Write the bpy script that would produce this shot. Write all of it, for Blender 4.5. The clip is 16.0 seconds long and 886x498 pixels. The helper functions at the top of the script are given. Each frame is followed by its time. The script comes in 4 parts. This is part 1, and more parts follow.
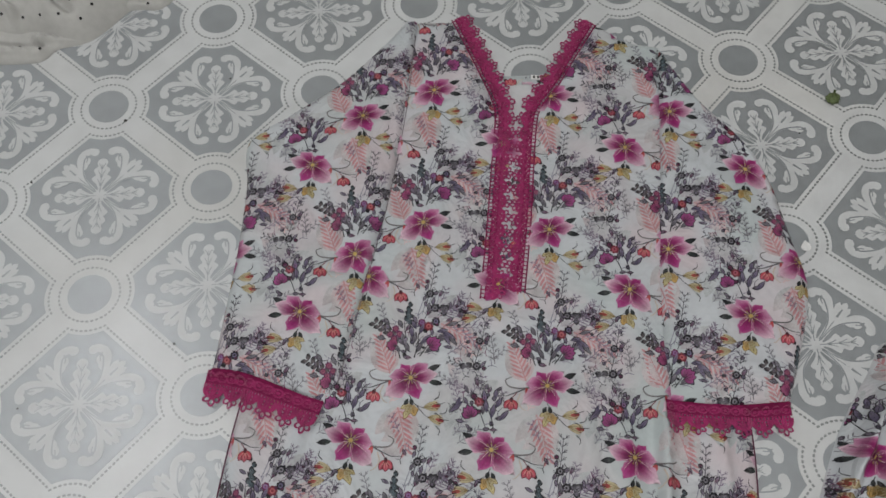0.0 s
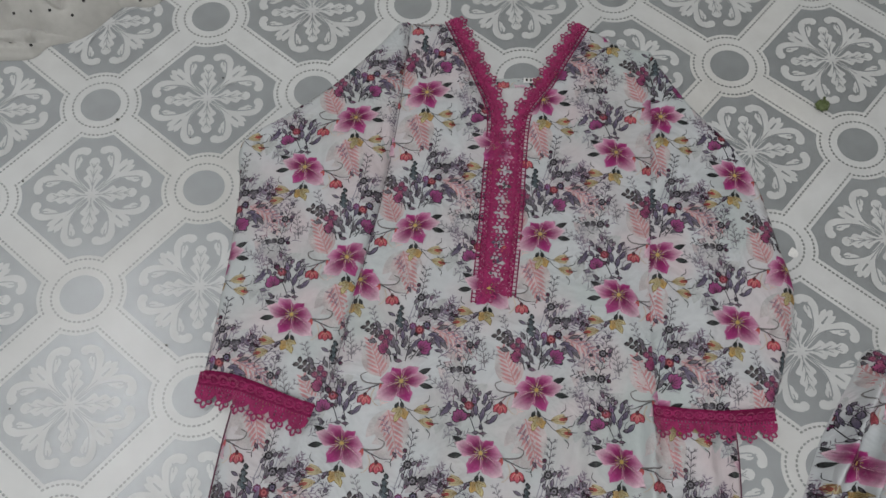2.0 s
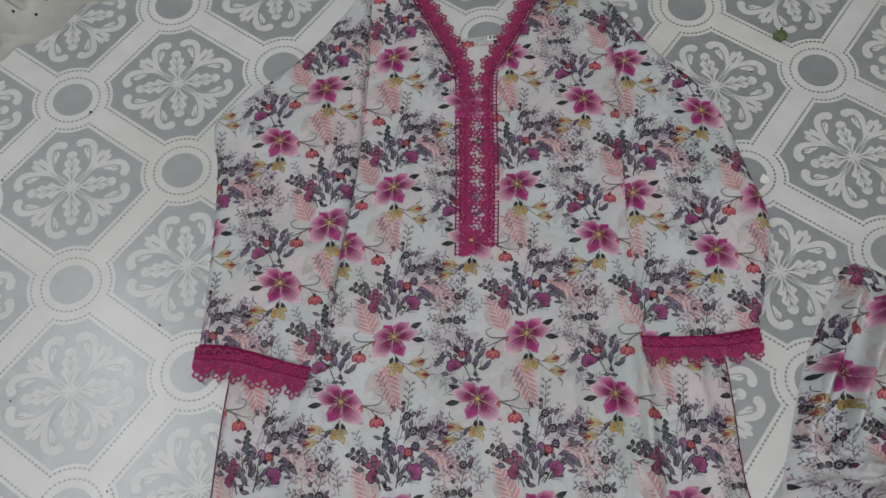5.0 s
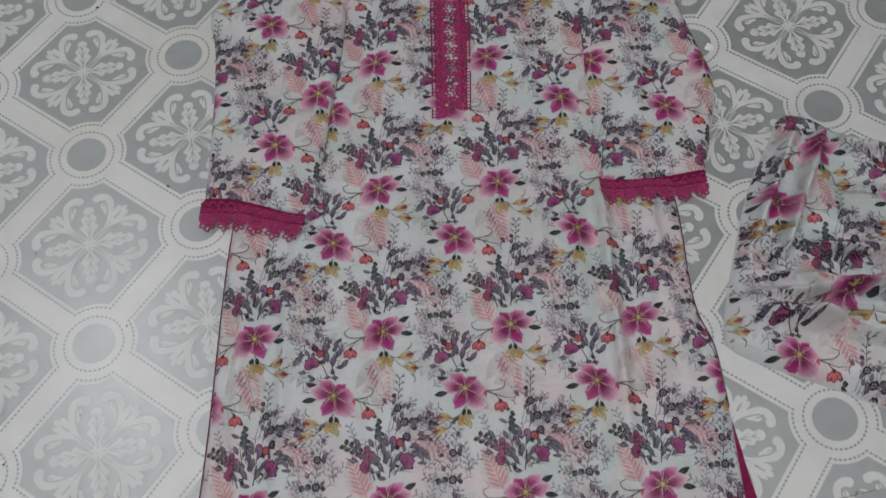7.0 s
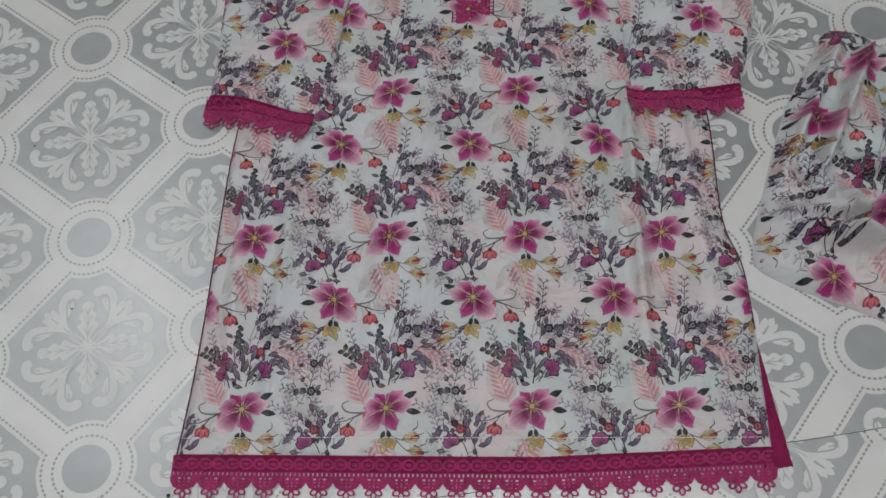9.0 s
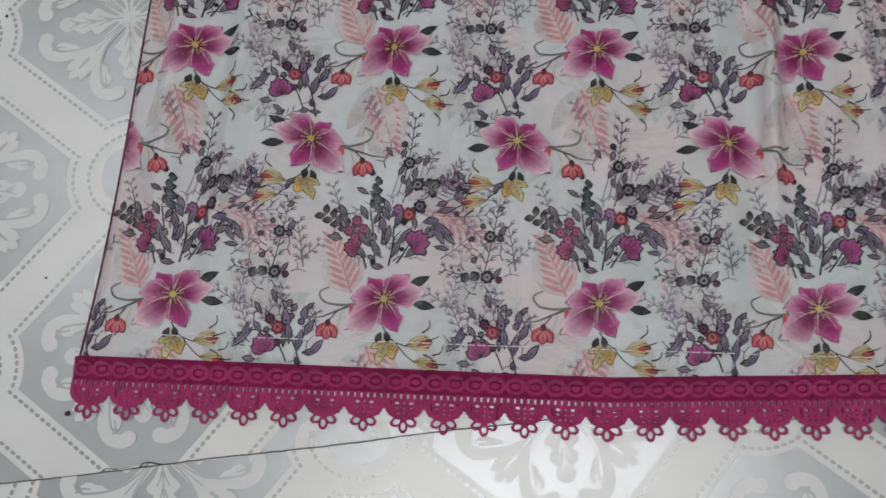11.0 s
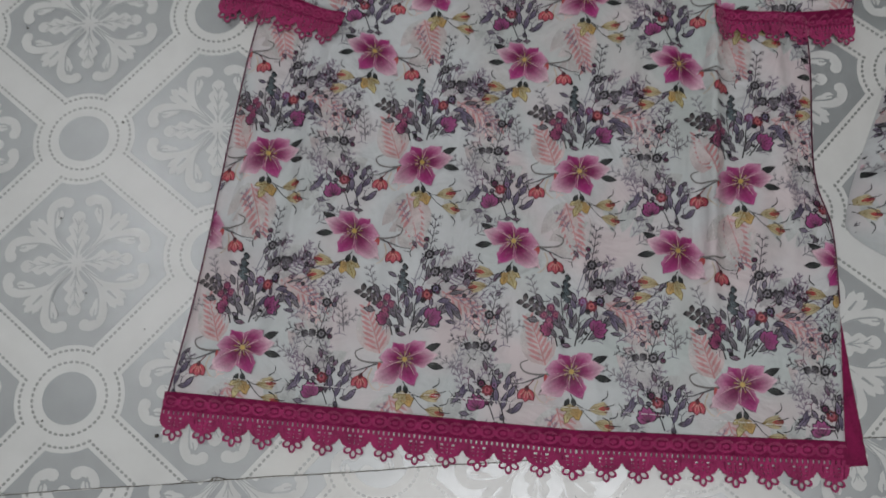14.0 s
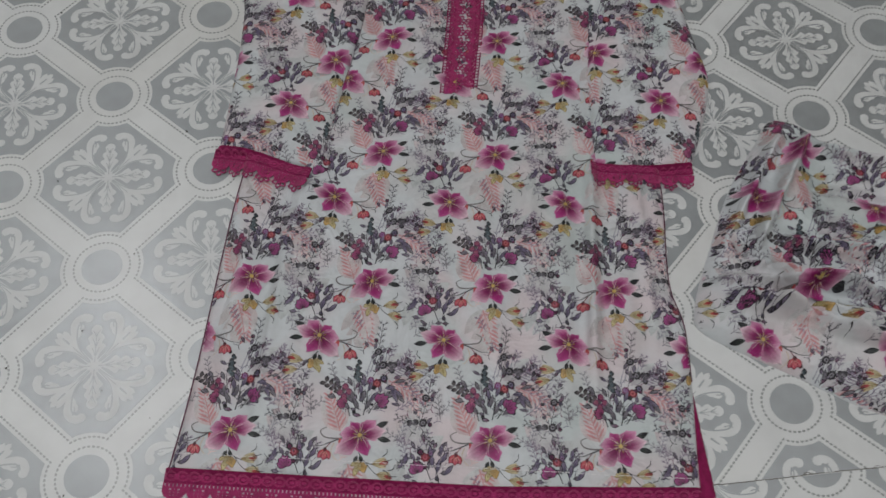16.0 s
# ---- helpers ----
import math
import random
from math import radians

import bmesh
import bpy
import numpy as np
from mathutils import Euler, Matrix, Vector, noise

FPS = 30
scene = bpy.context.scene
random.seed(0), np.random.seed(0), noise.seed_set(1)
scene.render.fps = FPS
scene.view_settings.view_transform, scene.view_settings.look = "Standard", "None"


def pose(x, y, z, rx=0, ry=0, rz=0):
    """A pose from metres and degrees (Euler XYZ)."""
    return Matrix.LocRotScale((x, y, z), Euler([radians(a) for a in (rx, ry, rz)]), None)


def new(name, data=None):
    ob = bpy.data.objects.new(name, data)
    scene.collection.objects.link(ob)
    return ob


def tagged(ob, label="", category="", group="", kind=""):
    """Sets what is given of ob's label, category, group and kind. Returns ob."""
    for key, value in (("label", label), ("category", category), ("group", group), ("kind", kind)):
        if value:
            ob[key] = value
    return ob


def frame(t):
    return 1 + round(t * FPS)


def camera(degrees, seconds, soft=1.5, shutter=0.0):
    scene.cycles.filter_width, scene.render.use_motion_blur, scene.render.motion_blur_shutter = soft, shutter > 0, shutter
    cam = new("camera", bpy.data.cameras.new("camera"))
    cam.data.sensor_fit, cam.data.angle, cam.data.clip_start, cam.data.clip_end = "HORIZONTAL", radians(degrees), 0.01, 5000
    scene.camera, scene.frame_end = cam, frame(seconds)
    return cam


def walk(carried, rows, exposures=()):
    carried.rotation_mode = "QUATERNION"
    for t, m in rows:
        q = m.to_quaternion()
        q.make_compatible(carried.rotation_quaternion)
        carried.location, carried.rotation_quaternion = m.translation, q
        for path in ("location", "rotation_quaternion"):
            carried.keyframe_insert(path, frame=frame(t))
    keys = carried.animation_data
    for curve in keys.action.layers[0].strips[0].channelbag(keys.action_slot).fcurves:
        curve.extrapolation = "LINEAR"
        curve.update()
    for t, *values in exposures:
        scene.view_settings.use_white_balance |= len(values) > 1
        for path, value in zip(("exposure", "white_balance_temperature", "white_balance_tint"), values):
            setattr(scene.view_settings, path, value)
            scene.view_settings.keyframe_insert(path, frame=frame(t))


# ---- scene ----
cam = camera(58.0, 16.0, soft=1.6, shutter=0.4)
# seconds, place in metres, turn about z, tilt up from straight down, roll about the view
PATH = [
    (0.0, 0.2674, -0.6294, 0.8995, -2.86, 23.24, -1.80),
    (0.5, 0.2729, -0.6177, 0.9114, -3.30, 23.20, -2.04),
    (1.0, 0.2703, -0.6112, 0.9123, -4.07, 22.58, -1.14),
    (1.5, 0.2698, -0.6083, 0.9127, -4.15, 22.44, -0.57),
    (2.0, 0.2677, -0.6091, 0.9153, -4.61, 22.03, 0.35),
    (2.5, 0.2624, -0.6061, 0.9127, -5.76, 21.86, 1.44),
    (3.0, 0.2697, -0.6043, 0.9042, -8.06, 22.15, 2.42),
    (3.5, 0.2693, -0.6145, 0.9033, -9.41, 20.16, 1.19),
    (6.0, 0.2701, -0.7438, 0.9328, -5.83, 23.06, -4.56),
    (6.5, 0.2524, -0.8066, 0.9455, -6.29, 21.36, -4.81),
    (7.0, 0.2475, -0.8709, 0.9459, -8.44, 21.65, -3.11),
    (7.5, 0.2508, -0.9089, 0.9300, -4.22, 20.92, -5.16),
    (8.0, 0.2476, -0.9415, 0.9105, -5.06, 20.76, -4.44),
    (8.2, 0.2470, -0.9520, 0.9027, -4.68, 21.24, -4.41),
    (10.3, 0.2574, -0.9073, 0.6776, -0.54, 16.18, -7.94),
    (10.5, 0.2521, -0.9017, 0.6323, 0.32, 14.85, -7.26),
    (11.0, 0.2351, -0.8807, 0.5805, 3.05, 12.29, -9.87),
    (11.5, 0.2187, -0.8693, 0.5739, 8.13, 11.07, -15.54),
    (12.0, 0.2176, -0.8652, 0.5752, 8.12, 10.40, -14.79),
    (12.5, 0.2301, -0.8602, 0.6025, 14.11, 10.46, -21.01),
    (13.0, 0.2352, -0.8611, 0.6634, 7.62, 10.92, -15.39),
    (13.5, 0.2425, -0.8711, 0.7050, 3.21, 12.56, -10.26),
    (14.0, 0.2488, -0.8824, 0.7555, 7.03, 14.99, -11.04),
    (14.5, 0.2620, -0.8935, 0.8062, 7.64, 17.68, -12.52),
    (15.0, 0.2569, -0.9309, 0.8634, 1.73, 19.76, -7.04),
    (15.5, 0.2634, -0.9502, 0.9157, -2.66, 22.52, -4.07),
    (16.0, 0.2609, -0.9735, 0.9684, -6.00, 23.55, 0.18),
]
walk(cam, [(t, pose(x, y, z, tilt, 0, yaw) @ pose(0, 0, 0, 0, 0, roll)) for t, x, y, z, yaw, tilt, roll in PATH],
     exposures=[(0.0, -0.44), (3.5, -0.44), (8.2, -0.54), (10.5, -0.42), (11.0, -0.48), (13.0, -0.74), (14.5, -0.73), (16.0, -0.60)])

# ---- world and lamps ----
sky = bpy.data.worlds.new("room_air")
sky.use_nodes = True
sky.node_tree.nodes["Background"].inputs[0].default_value = (0.95, 0.95, 1.0, 1)
sky.node_tree.nodes["Background"].inputs[1].default_value = 0.05
scene.world = sky
ROOM = (-1.5, 2.1, -2.5, 1.3, 2.75)          # west, east, south, north, ceiling


def area_lamp(name, place, size, power, colour):
    data = bpy.data.lights.new(name, "AREA")
    data.shape, data.size, data.size_y, data.energy, data.color = "RECTANGLE", size[0], size[1], power, colour
    ob = new(name, data)
    ob.location = place
    return ob


area_lamp("tube_light_glow", (-1.10, 0.25, 2.66), (0.34, 1.3), 14.5, (0.965, 0.945, 1.0))
area_lamp("tube_light_glow", (0.40, -1.16, 2.66), (1.45, 0.24), 42, (1.0, 0.967, 0.975))


# ---- materials ----
def material(name, colour, rough=0.7, spec=0.3, noise_scale=0.0, amount=0.15, bump=0.0, bump_scale=400.0, attribute="", tints=(), sheen=0.0, metal=0.0, vary=0.0, coat=0.0, crease=0.0):
    """A Principled surface with two scales of colour variation and a fine bump."""
    m = bpy.data.materials.new(name)
    m.use_nodes = True
    n, link = m.node_tree.nodes, m.node_tree.links.new
    b = n["Principled BSDF"]
    b.inputs["Roughness"].default_value = rough
    b.inputs["Specular IOR Level"].default_value = spec
    b.inputs["Metallic"].default_value = metal
    b.inputs["Sheen Weight"].default_value = sheen
    b.inputs["Coat Weight"].default_value, b.inputs["Coat Roughness"].default_value = coat, 0.27
    where = n.new("ShaderNodeTexCoord").outputs["Object"]
    if attribute:
        a = n.new("ShaderNodeAttribute")
        a.attribute_name = attribute
        colour_out = a.outputs["Color"]
    else:
        rgb = n.new("ShaderNodeRGB")
        rgb.outputs[0].default_value = (*colour, 1)
        colour_out = rgb.outputs[0]

    def mix(a_out, b_value, factor_out, kind="MIX"):
        x = n.new("ShaderNodeMix")
        x.data_type, x.blend_type = "RGBA", kind
        link(factor_out, x.inputs[0])
        link(a_out, x.inputs[6])
        x.inputs[7].default_value = (*b_value, 1)
        return x.outputs[2]

    def spots(scale, low, high, detail=4.0, gain=1.0):
        t = n.new("ShaderNodeTexNoise")
        t.inputs["Scale"].default_value, t.inputs["Detail"].default_value = scale, detail
        link(where, t.inputs["Vector"])
        r = n.new("ShaderNodeMapRange")
        r.inputs[1].default_value, r.inputs[2].default_value, r.inputs[4].default_value = low, high, gain
        link(t.outputs["Fac"], r.inputs[0])
        return r.outputs[0]

    for tint, scale, low, high, gain in tints:
        colour_out = mix(colour_out, tint, spots(scale, low, high, 2.0, gain))
    if noise_scale:
        dark = tuple(1 - amount for _ in range(3))
        colour_out = mix(colour_out, dark, spots(noise_scale, 0.35, 0.7), "MULTIPLY")
        colour_out = mix(colour_out, tuple(1 - amount * 0.6 for _ in range(3)), spots(noise_scale * 9, 0.4, 0.65), "MULTIPLY")
    if vary:
        info, r = n.new("ShaderNodeObjectInfo"), n.new("ShaderNodeMapRange")
        r.inputs[4].default_value = vary
        link(info.outputs["Random"], r.inputs[0])
        colour_out = mix(colour_out, (0.75, 0.78, 0.8), r.outputs[0], "MULTIPLY")
    link(colour_out, b.inputs["Base Color"])
    if bump:
        t, k = n.new("ShaderNodeTexNoise"), n.new("ShaderNodeBump")
        t.inputs["Scale"].default_value, t.inputs["Detail"].default_value = bump_scale, 3
        k.inputs["Strength"].default_value, k.inputs["Distance"].default_value = bump, 0.001
        link(where, t.inputs["Vector"])
        link(t.outputs["Fac"], k.inputs["Height"])
        if crease:
            t2, k2 = n.new("ShaderNodeTexNoise"), n.new("ShaderNodeBump")
            t2.inputs["Scale"].default_value, t2.inputs["Detail"].default_value, t2.inputs["Distortion"].default_value = 13.0, 3, 1.2
            k2.inputs["Strength"].default_value, k2.inputs["Distance"].default_value = 1.0, crease
            link(where, t2.inputs["Vector"])
            link(t2.outputs["Fac"], k2.inputs["Height"])
            link(k2.outputs[0], k.inputs["Normal"])
        link(k.outputs[0], b.inputs["Normal"])
    return m


VINYL = dict(rough=0.46, spec=0.5, bump=0.25, bump_scale=38.0, coat=0.45)
SILVER = dict(rough=0.44, spec=1.0, bump=0.25, bump_scale=38.0, coat=1.0, metal=0.3)
M_FLOOR = material("white_vinyl", (0.58, 0.60, 0.605), noise_scale=3.0, amount=0.10, tints=[((0.56, 0.55, 0.51), 2.2, 0.5, 0.75, 0.5)], **VINYL)
M_GREY = material("grey_vinyl", (0.31, 0.335, 0.35), noise_scale=4.0, amount=0.12, vary=0.25, **SILVER)
M_WHITE = material("white_vinyl_ornament", (0.55, 0.57, 0.575), noise_scale=5.0, amount=0.10, **VINYL)
M_DOT = material("grey_vinyl_dots", (0.27, 0.29, 0.29), noise_scale=6.0, amount=0.2, **SILVER)
M_SEAM = material("dark_seam_gap", (0.13, 0.12, 0.105), rough=0.9, noise_scale=30.0, amount=0.4)
M_CLOTH = material("white_cotton", (0.49, 0.52, 0.545), rough=0.5, spec=0.45, noise_scale=14.0, amount=0.07, bump=0.35, bump_scale=900.0, sheen=0.15, crease=0.009,
                   tints=[((0.55, 0.44, 0.465), 9.0, 0.45, 0.62, 0.62), ((0.42, 0.48, 0.48), 7.0, 0.48, 0.66, 0.8)])
M_INSIDE = material("white_cotton_inside", (0.55, 0.56, 0.57), rough=0.9, spec=0.1, noise_scale=20.0, amount=0.08, bump=0.35, bump_scale=900.0)
M_INK = material("printed_cotton_ink", (0.5, 0.5, 0.5), rough=0.52, spec=0.30, noise_scale=70.0, amount=0.24, bump=0.35, bump_scale=900.0, attribute="ink", crease=0.009,
                 tints=[((0.50, 0.49, 0.51), 210.0, 0.54, 0.78, 0.14)])
M_LACE = material("magenta_crochet_lace", (0.35, 0.020, 0.125), rough=0.7, spec=0.3, noise_scale=90.0, amount=0.35, bump=0.8, bump_scale=1100.0, sheen=0.2)
M_LACE_DARK = material("magenta_lace_ground", (0.25, 0.011, 0.083), rough=0.8, spec=0.2, noise_scale=120.0, amount=0.4, bump=0.9, bump_scale=1300.0)
M_PIPING = material("dark_seam_thread", (0.10, 0.02, 0.05), rough=0.8, noise_scale=60.0, amount=0.3)
M_POLKA = material("cream_cotton", (0.47, 0.47, 0.45), rough=0.9, spec=0.1, noise_scale=12.0, amount=0.10, bump=0.4, bump_scale=700.0)
M_WALL = material("painted_plaster", (0.66, 0.66, 0.62), rough=0.8, noise_scale=2.0, amount=0.12, bump=0.3, bump_scale=60.0)
M_CEIL = material("white_ceiling_paint", (0.78, 0.78, 0.76), rough=0.9, noise_scale=2.0, amount=0.06)
M_GREEN = material("wilted_green_leaf", (0.13, 0.17, 0.07), rough=0.6, noise_scale=120.0, amount=0.5)
M_CHIP = material("white_paper_scrap", (0.72, 0.73, 0.72), rough=0.8, noise_scale=60.0, amount=0.1)
M_SPECK = material("dark_crumb", (0.05, 0.045, 0.04), rough=0.9, noise_scale=200.0, amount=0.4)
M_BLACK = material("black_print_dot", (0.02, 0.02, 0.022), rough=0.85, noise_scale=80.0, amount=0.3)
M_SHADE = bpy.data.materials.new("glowing_diffuser")
M_SHADE.use_nodes = True
M_SHADE.node_tree.nodes["Principled BSDF"].inputs["Emission Color"].default_value = (0.95, 1.0, 0.97, 1)
M_SHADE.node_tree.nodes["Principled BSDF"].inputs["Emission Strength"].default_value = 6.0
M_BODY = material("white_lamp_housing", (0.75, 0.75, 0.74), rough=0.5, noise_scale=8.0, amount=0.05)


# ---- mesh helpers ----
def mesh_object(name, verts, faces, mats, parent=None, label="", colours=None, slots=None, smooth=True):
    me = bpy.data.meshes.new(name)
    me.from_pydata([tuple(map(float, v)) for v in verts], [], [tuple(map(int, f)) for f in faces])
    for m in (mats if isinstance(mats, (list, tuple)) else [mats]):
        me.materials.append(m)
    if slots is not None:
        me.polygons.foreach_set("material_index", slots)
    if smooth:
        me.polygons.foreach_set("use_smooth", [True] * len(me.polygons))
    if colours is not None:
        layer = me.color_attributes.new("ink", "FLOAT_COLOR", "POINT")
        layer.data.foreach_set("color", np.column_stack([colours, np.ones(len(colours))]).astype(np.float32).ravel())
    me.update()
    ob = new(name, me)
    if parent:
        ob.parent = parent
    if label:
        ob["label"] = label
    return ob


def part(name, bm, mat, parent, label=""):
    me = bpy.data.meshes.new(name)
    bm.to_mesh(me)
    bm.free()
    me.materials.append(mat)
    ob = new(name, me)
    ob.parent = parent
    if label:
        ob["label"] = label
    return ob


def box(x0, y0, z0, x1, y1, z1, bevel=0.0):
    bm = bmesh.new()
    bmesh.ops.create_cube(bm, size=1, matrix=Matrix.LocRotScale(((x0 + x1) / 2, (y0 + y1) / 2, (z0 + z1) / 2), None, (x1 - x0, y1 - y0, z1 - z0)))
    if bevel:
        bmesh.ops.bevel(bm, geom=bm.edges[:], offset=bevel, segments=2, affect="EDGES")
    return bm


def structure(name, bm, mat, label):
    ob = part(name, bm, mat, None, "")
    return tagged(ob, label, name.split("_")[0], kind="structure")


def curve_points(points, n, closed=False):
    """n points along a Catmull-Rom curve through the given ones."""
    p = np.array(points, float)
    k = len(p)
    t = np.linspace(0, k if closed else k - 1, n, endpoint=not closed)
    i = np.minimum(t.astype(int), k - 1 if closed else k - 2)
    f = (t - i)[:, None]

    def q(j):
        if closed:
            return p[j % k]
        return np.where((j < 0)[:, None], 2 * p[0] - p[1], np.where((j > k - 1)[:, None], 2 * p[-1] - p[-2], p[np.clip(j, 0, k - 1)]))

    a, b, c, d = q(i - 1), q(i), q(i + 1), q(i + 2)
    return 0.5 * (2 * b + (c - a) * f + (2 * a - 5 * b + 4 * c - d) * f ** 2 + (3 * b - a - 3 * c + d) * f ** 3)


class Shapes:
    """Gathers flat outlines as vertices, faces, colours and layers."""

    def __init__(self, step=0.0):
        self.v, self.f, self.c, self.z, self.step = [], [], [], [], step

    def add(self, verts, faces, colours, z):
        k = len(self.v)
        z += self.step * (k if self.step < 1e-5 else (k // 17) % 9)
        self.v += [tuple(p) for p in verts]
        self.f += [tuple(i + k for i in f) for f in faces]
        self.c += [tuple(c) for c in colours]
        self.z += [z] * len(verts)

    def ribbon(self, pts, w0, w1, colour, z, end=None):
        p = np.array(pts, float)
        d = np.gradient(p, axis=0)
        d /= np.linalg.norm(d, axis=1)[:, None] + 1e-12
        nrm = np.column_stack([-d[:, 1], d[:, 0]])
        w = np.linspace(w0, w1, len(p))[:, None] / 2
        v = np.empty((2 * len(p), 2))
        v[0::2], v[1::2] = p + nrm * w, p - nrm * w
        c = [colour] * len(v) if end is None else [tuple(np.array(colour) * (1 - i / len(p)) + np.array(end) * (i / len(p))) for i in range(len(p)) for _ in (0, 1)]
        self.add(v, [(2 * i, 2 * i + 1, 2 * i + 3, 2 * i + 2) for i in range(len(p) - 1)], c, z)

    def disc(self, x, y, r, colour, z, n=10, rim=None):
        a = np.linspace(0, 2 * np.pi, n, endpoint=False)
        v = [(x, y)] + [(x + r * math.cos(t), y + r * math.sin(t)) for t in a]
        self.add(v, [(0, 1 + i, 1 + (i + 1) % n) for i in range(n)], [colour] + [rim or colour] * n, z)

    def ring(self, x, y, r0, r1, colour, z, n=14, sx=1.0, turn=0.0):
        v = []
        for i in range(n):
            t = 2 * math.pi * i / n
            for r in (r0, r1):
                px, py = r * math.cos(t) * sx, r * math.sin(t)
                v.append((x + px * math.cos(turn) - py * math.sin(turn), y + px * math.sin(turn) + py * math.cos(turn)))
        self.add(v, [(2 * i, 2 * i + 1, (2 * i + 3) % (2 * n), (2 * i + 2) % (2 * n)) for i in range(n)], [colour] * len(v), z)

    def leaf(self, x, y, angle, length, width, base, tip, z, n=6, power=1.0, bend=0.0, edge=None, peak=0.5, wave=0.0, fade=1.0):
        """A leaf or petal as a grid along its midrib."""
        v, c = [], []
        e = math.log(0.5) / math.log(peak)
        for i in range(n + 1):
            t = i / n
            w = width / 2 * max(math.sin(math.pi * min(max(t ** e, 0.0), 1)), 0.0) ** power + width * 0.02
            ang = angle + bend * (t - 0.3)
            px, py = x + length * t * math.cos(ang), y + length * t * math.sin(ang)
            for s in (-1, -0.5, 0, 0.5, 1):
                v.append((px - s * w * math.sin(ang), py + s * w * math.cos(ang)))
                k = np.array(base) * (1 - t ** fade) + np.array(tip) * t ** fade
                if wave:
                    v[-1] = (v[-1][0] - s * w * wave * math.sin(11 * t + 2 * s + 40 * angle) * math.sin(ang), v[-1][1] + s * w * wave * math.sin(11 * t + 2 * s + 40 * angle) * math.cos(ang))
                    k = k * (1 - 0.28 * (abs(s) == 0.5) * (t < 0.7))
                if edge is not None:
                    k = k * (1 - abs(s) ** 2 * (0.1 + 0.8 * t ** 1.5)) + np.array(edge) * abs(s) ** 2 * (0.1 + 0.8 * t ** 1.5)
                c.append(tuple(k))
        f = [(5 * i + j, 5 * i + j + 1, 5 * i + j + 6, 5 * i + j + 5) for i in range(n) for j in range(4)]
        self.add(v, f, c, z)


# ---- room ----
WEST, EAST, SOUTH, NORTH, TOP = ROOM
floor = structure("floor", box(WEST, SOUTH, -0.05, EAST, NORTH, 0.0), M_FLOOR, "white and grey patterned vinyl sheet floor with a glossy surface")
structure("ceiling", box(WEST - 0.1, SOUTH - 0.1, TOP, EAST + 0.1, NORTH + 0.1, TOP + 0.1), M_CEIL, "plain white painted ceiling of the room")
structure("wall_west", box(WEST - 0.1, SOUTH, -0.05, WEST, NORTH, TOP), M_WALL, "plain painted plaster wall of the room")
structure("wall_east", box(EAST, SOUTH, -0.05, EAST + 0.1, NORTH, TOP), M_WALL, "plain painted plaster wall of the room")
structure("wall_north", box(WEST - 0.1, NORTH, -0.05, EAST + 0.1, NORTH + 0.1, TOP), M_WALL, "plain painted plaster wall of the room")
structure("wall_south", box(WEST - 0.1, SOUTH - 0.1, -0.05, EAST + 0.1, SOUTH, TOP), M_WALL, "plain painted plaster wall of the room")


def ceiling_lamp(x, y, sx, sy, label):
    lamp = tagged(new("ceiling_lamp"), label, "lamp")
    lamp.location = (x, y, TOP)
    part("housing", box(-sx / 2, -sy / 2, -0.05, sx / 2, sy / 2, 0.0, 0.008), M_BODY, lamp)
    part("diffuser", box(-sx / 2 + 0.02, -sy / 2 + 0.02, -0.062, sx / 2 - 0.02, sy / 2 - 0.02, -0.052, 0.003), M_SHADE, lamp, "glowing white diffuser")
    return lamp


ceiling_lamp(-1.10, 0.25, 0.22, 1.25, "long white tube light fixed under the ceiling")
ceiling_lamp(0.40, -1.16, 1.5, 0.22, "long white tube light fixed under the ceiling")

# ---- floor pattern ----
D, SQUASH = 0.1414, 0.9445                    # half diagonal of the repeat, and its height to width
SEAM = -0.886
LAYER = 0.0003


def octagon_outline(side, arc):
    """Straight slanting sides, and hollow sides round the neighbouring medallions."""
    pts = []
    b = D + side
    x = (b - math.sqrt(max(b * b - 2 * (D * D + side * side - arc * arc), 0))) / 2
    a0 = math.atan2(side - x, D - x)
    for q in range(4):
        for t in np.linspace(-a0, a0, 9):
            px, py = D - arc * math.cos(t), arc * math.sin(t)
            c, s = [(1, 0), (0, 1), (-1, 0), (0, -1)][q]
            pts.append((px * c - py * s, px * s + py * c))
    return np.array(pts)


def lift(shapes, mat, name, z):
    """One flat mesh from gathered shapes, squashed as the print is."""
    me = bpy.data.meshes.new(name)
    me.from_pydata([(p[0], p[1] * SQUASH, z + k) for p, k in zip(shapes.v, shapes.z)], [], shapes.f)
    me.materials.append(mat)
    bm = bmesh.new()
    bm.from_mesh(me)
    for f in bm.faces:
        if f.normal.z < 0:
            f.normal_flip()
    bm.to_mesh(me)
    bm.free()
    return me


def octagon_mesh():
    s = Shapes()
    o = octagon_outline(0.112, 0.054)
    n = len(o)
    s.add(np.vstack([[(0, 0)], o]), [(0, 1 + i, 1 + (i + 1) % n) for i in range(n)], [(0, 0, 0)] * (n + 1), 0)
    return lift(s, M_GREY, "octagon_panel", LAYER)


ROSETTE_SCROLL = [(4, 4), (14, 13.5), (24, 22), (34, 26), (46, 28), (57, 29), (65.5, 25), (69, 17), (68, 12.5)]
PLUME = [(6, 1.5), (13, 3.2), (19, 6.0), (25, 10.5), (28, 11.4), (31, 9.0), (33, 6.6), (38, 9.0), (42, 9.2), (45, 6.8), (47.5, 4.8), (51, 6.2), (55, 6.0), (58.5, 3.6), (60, 0.4)]


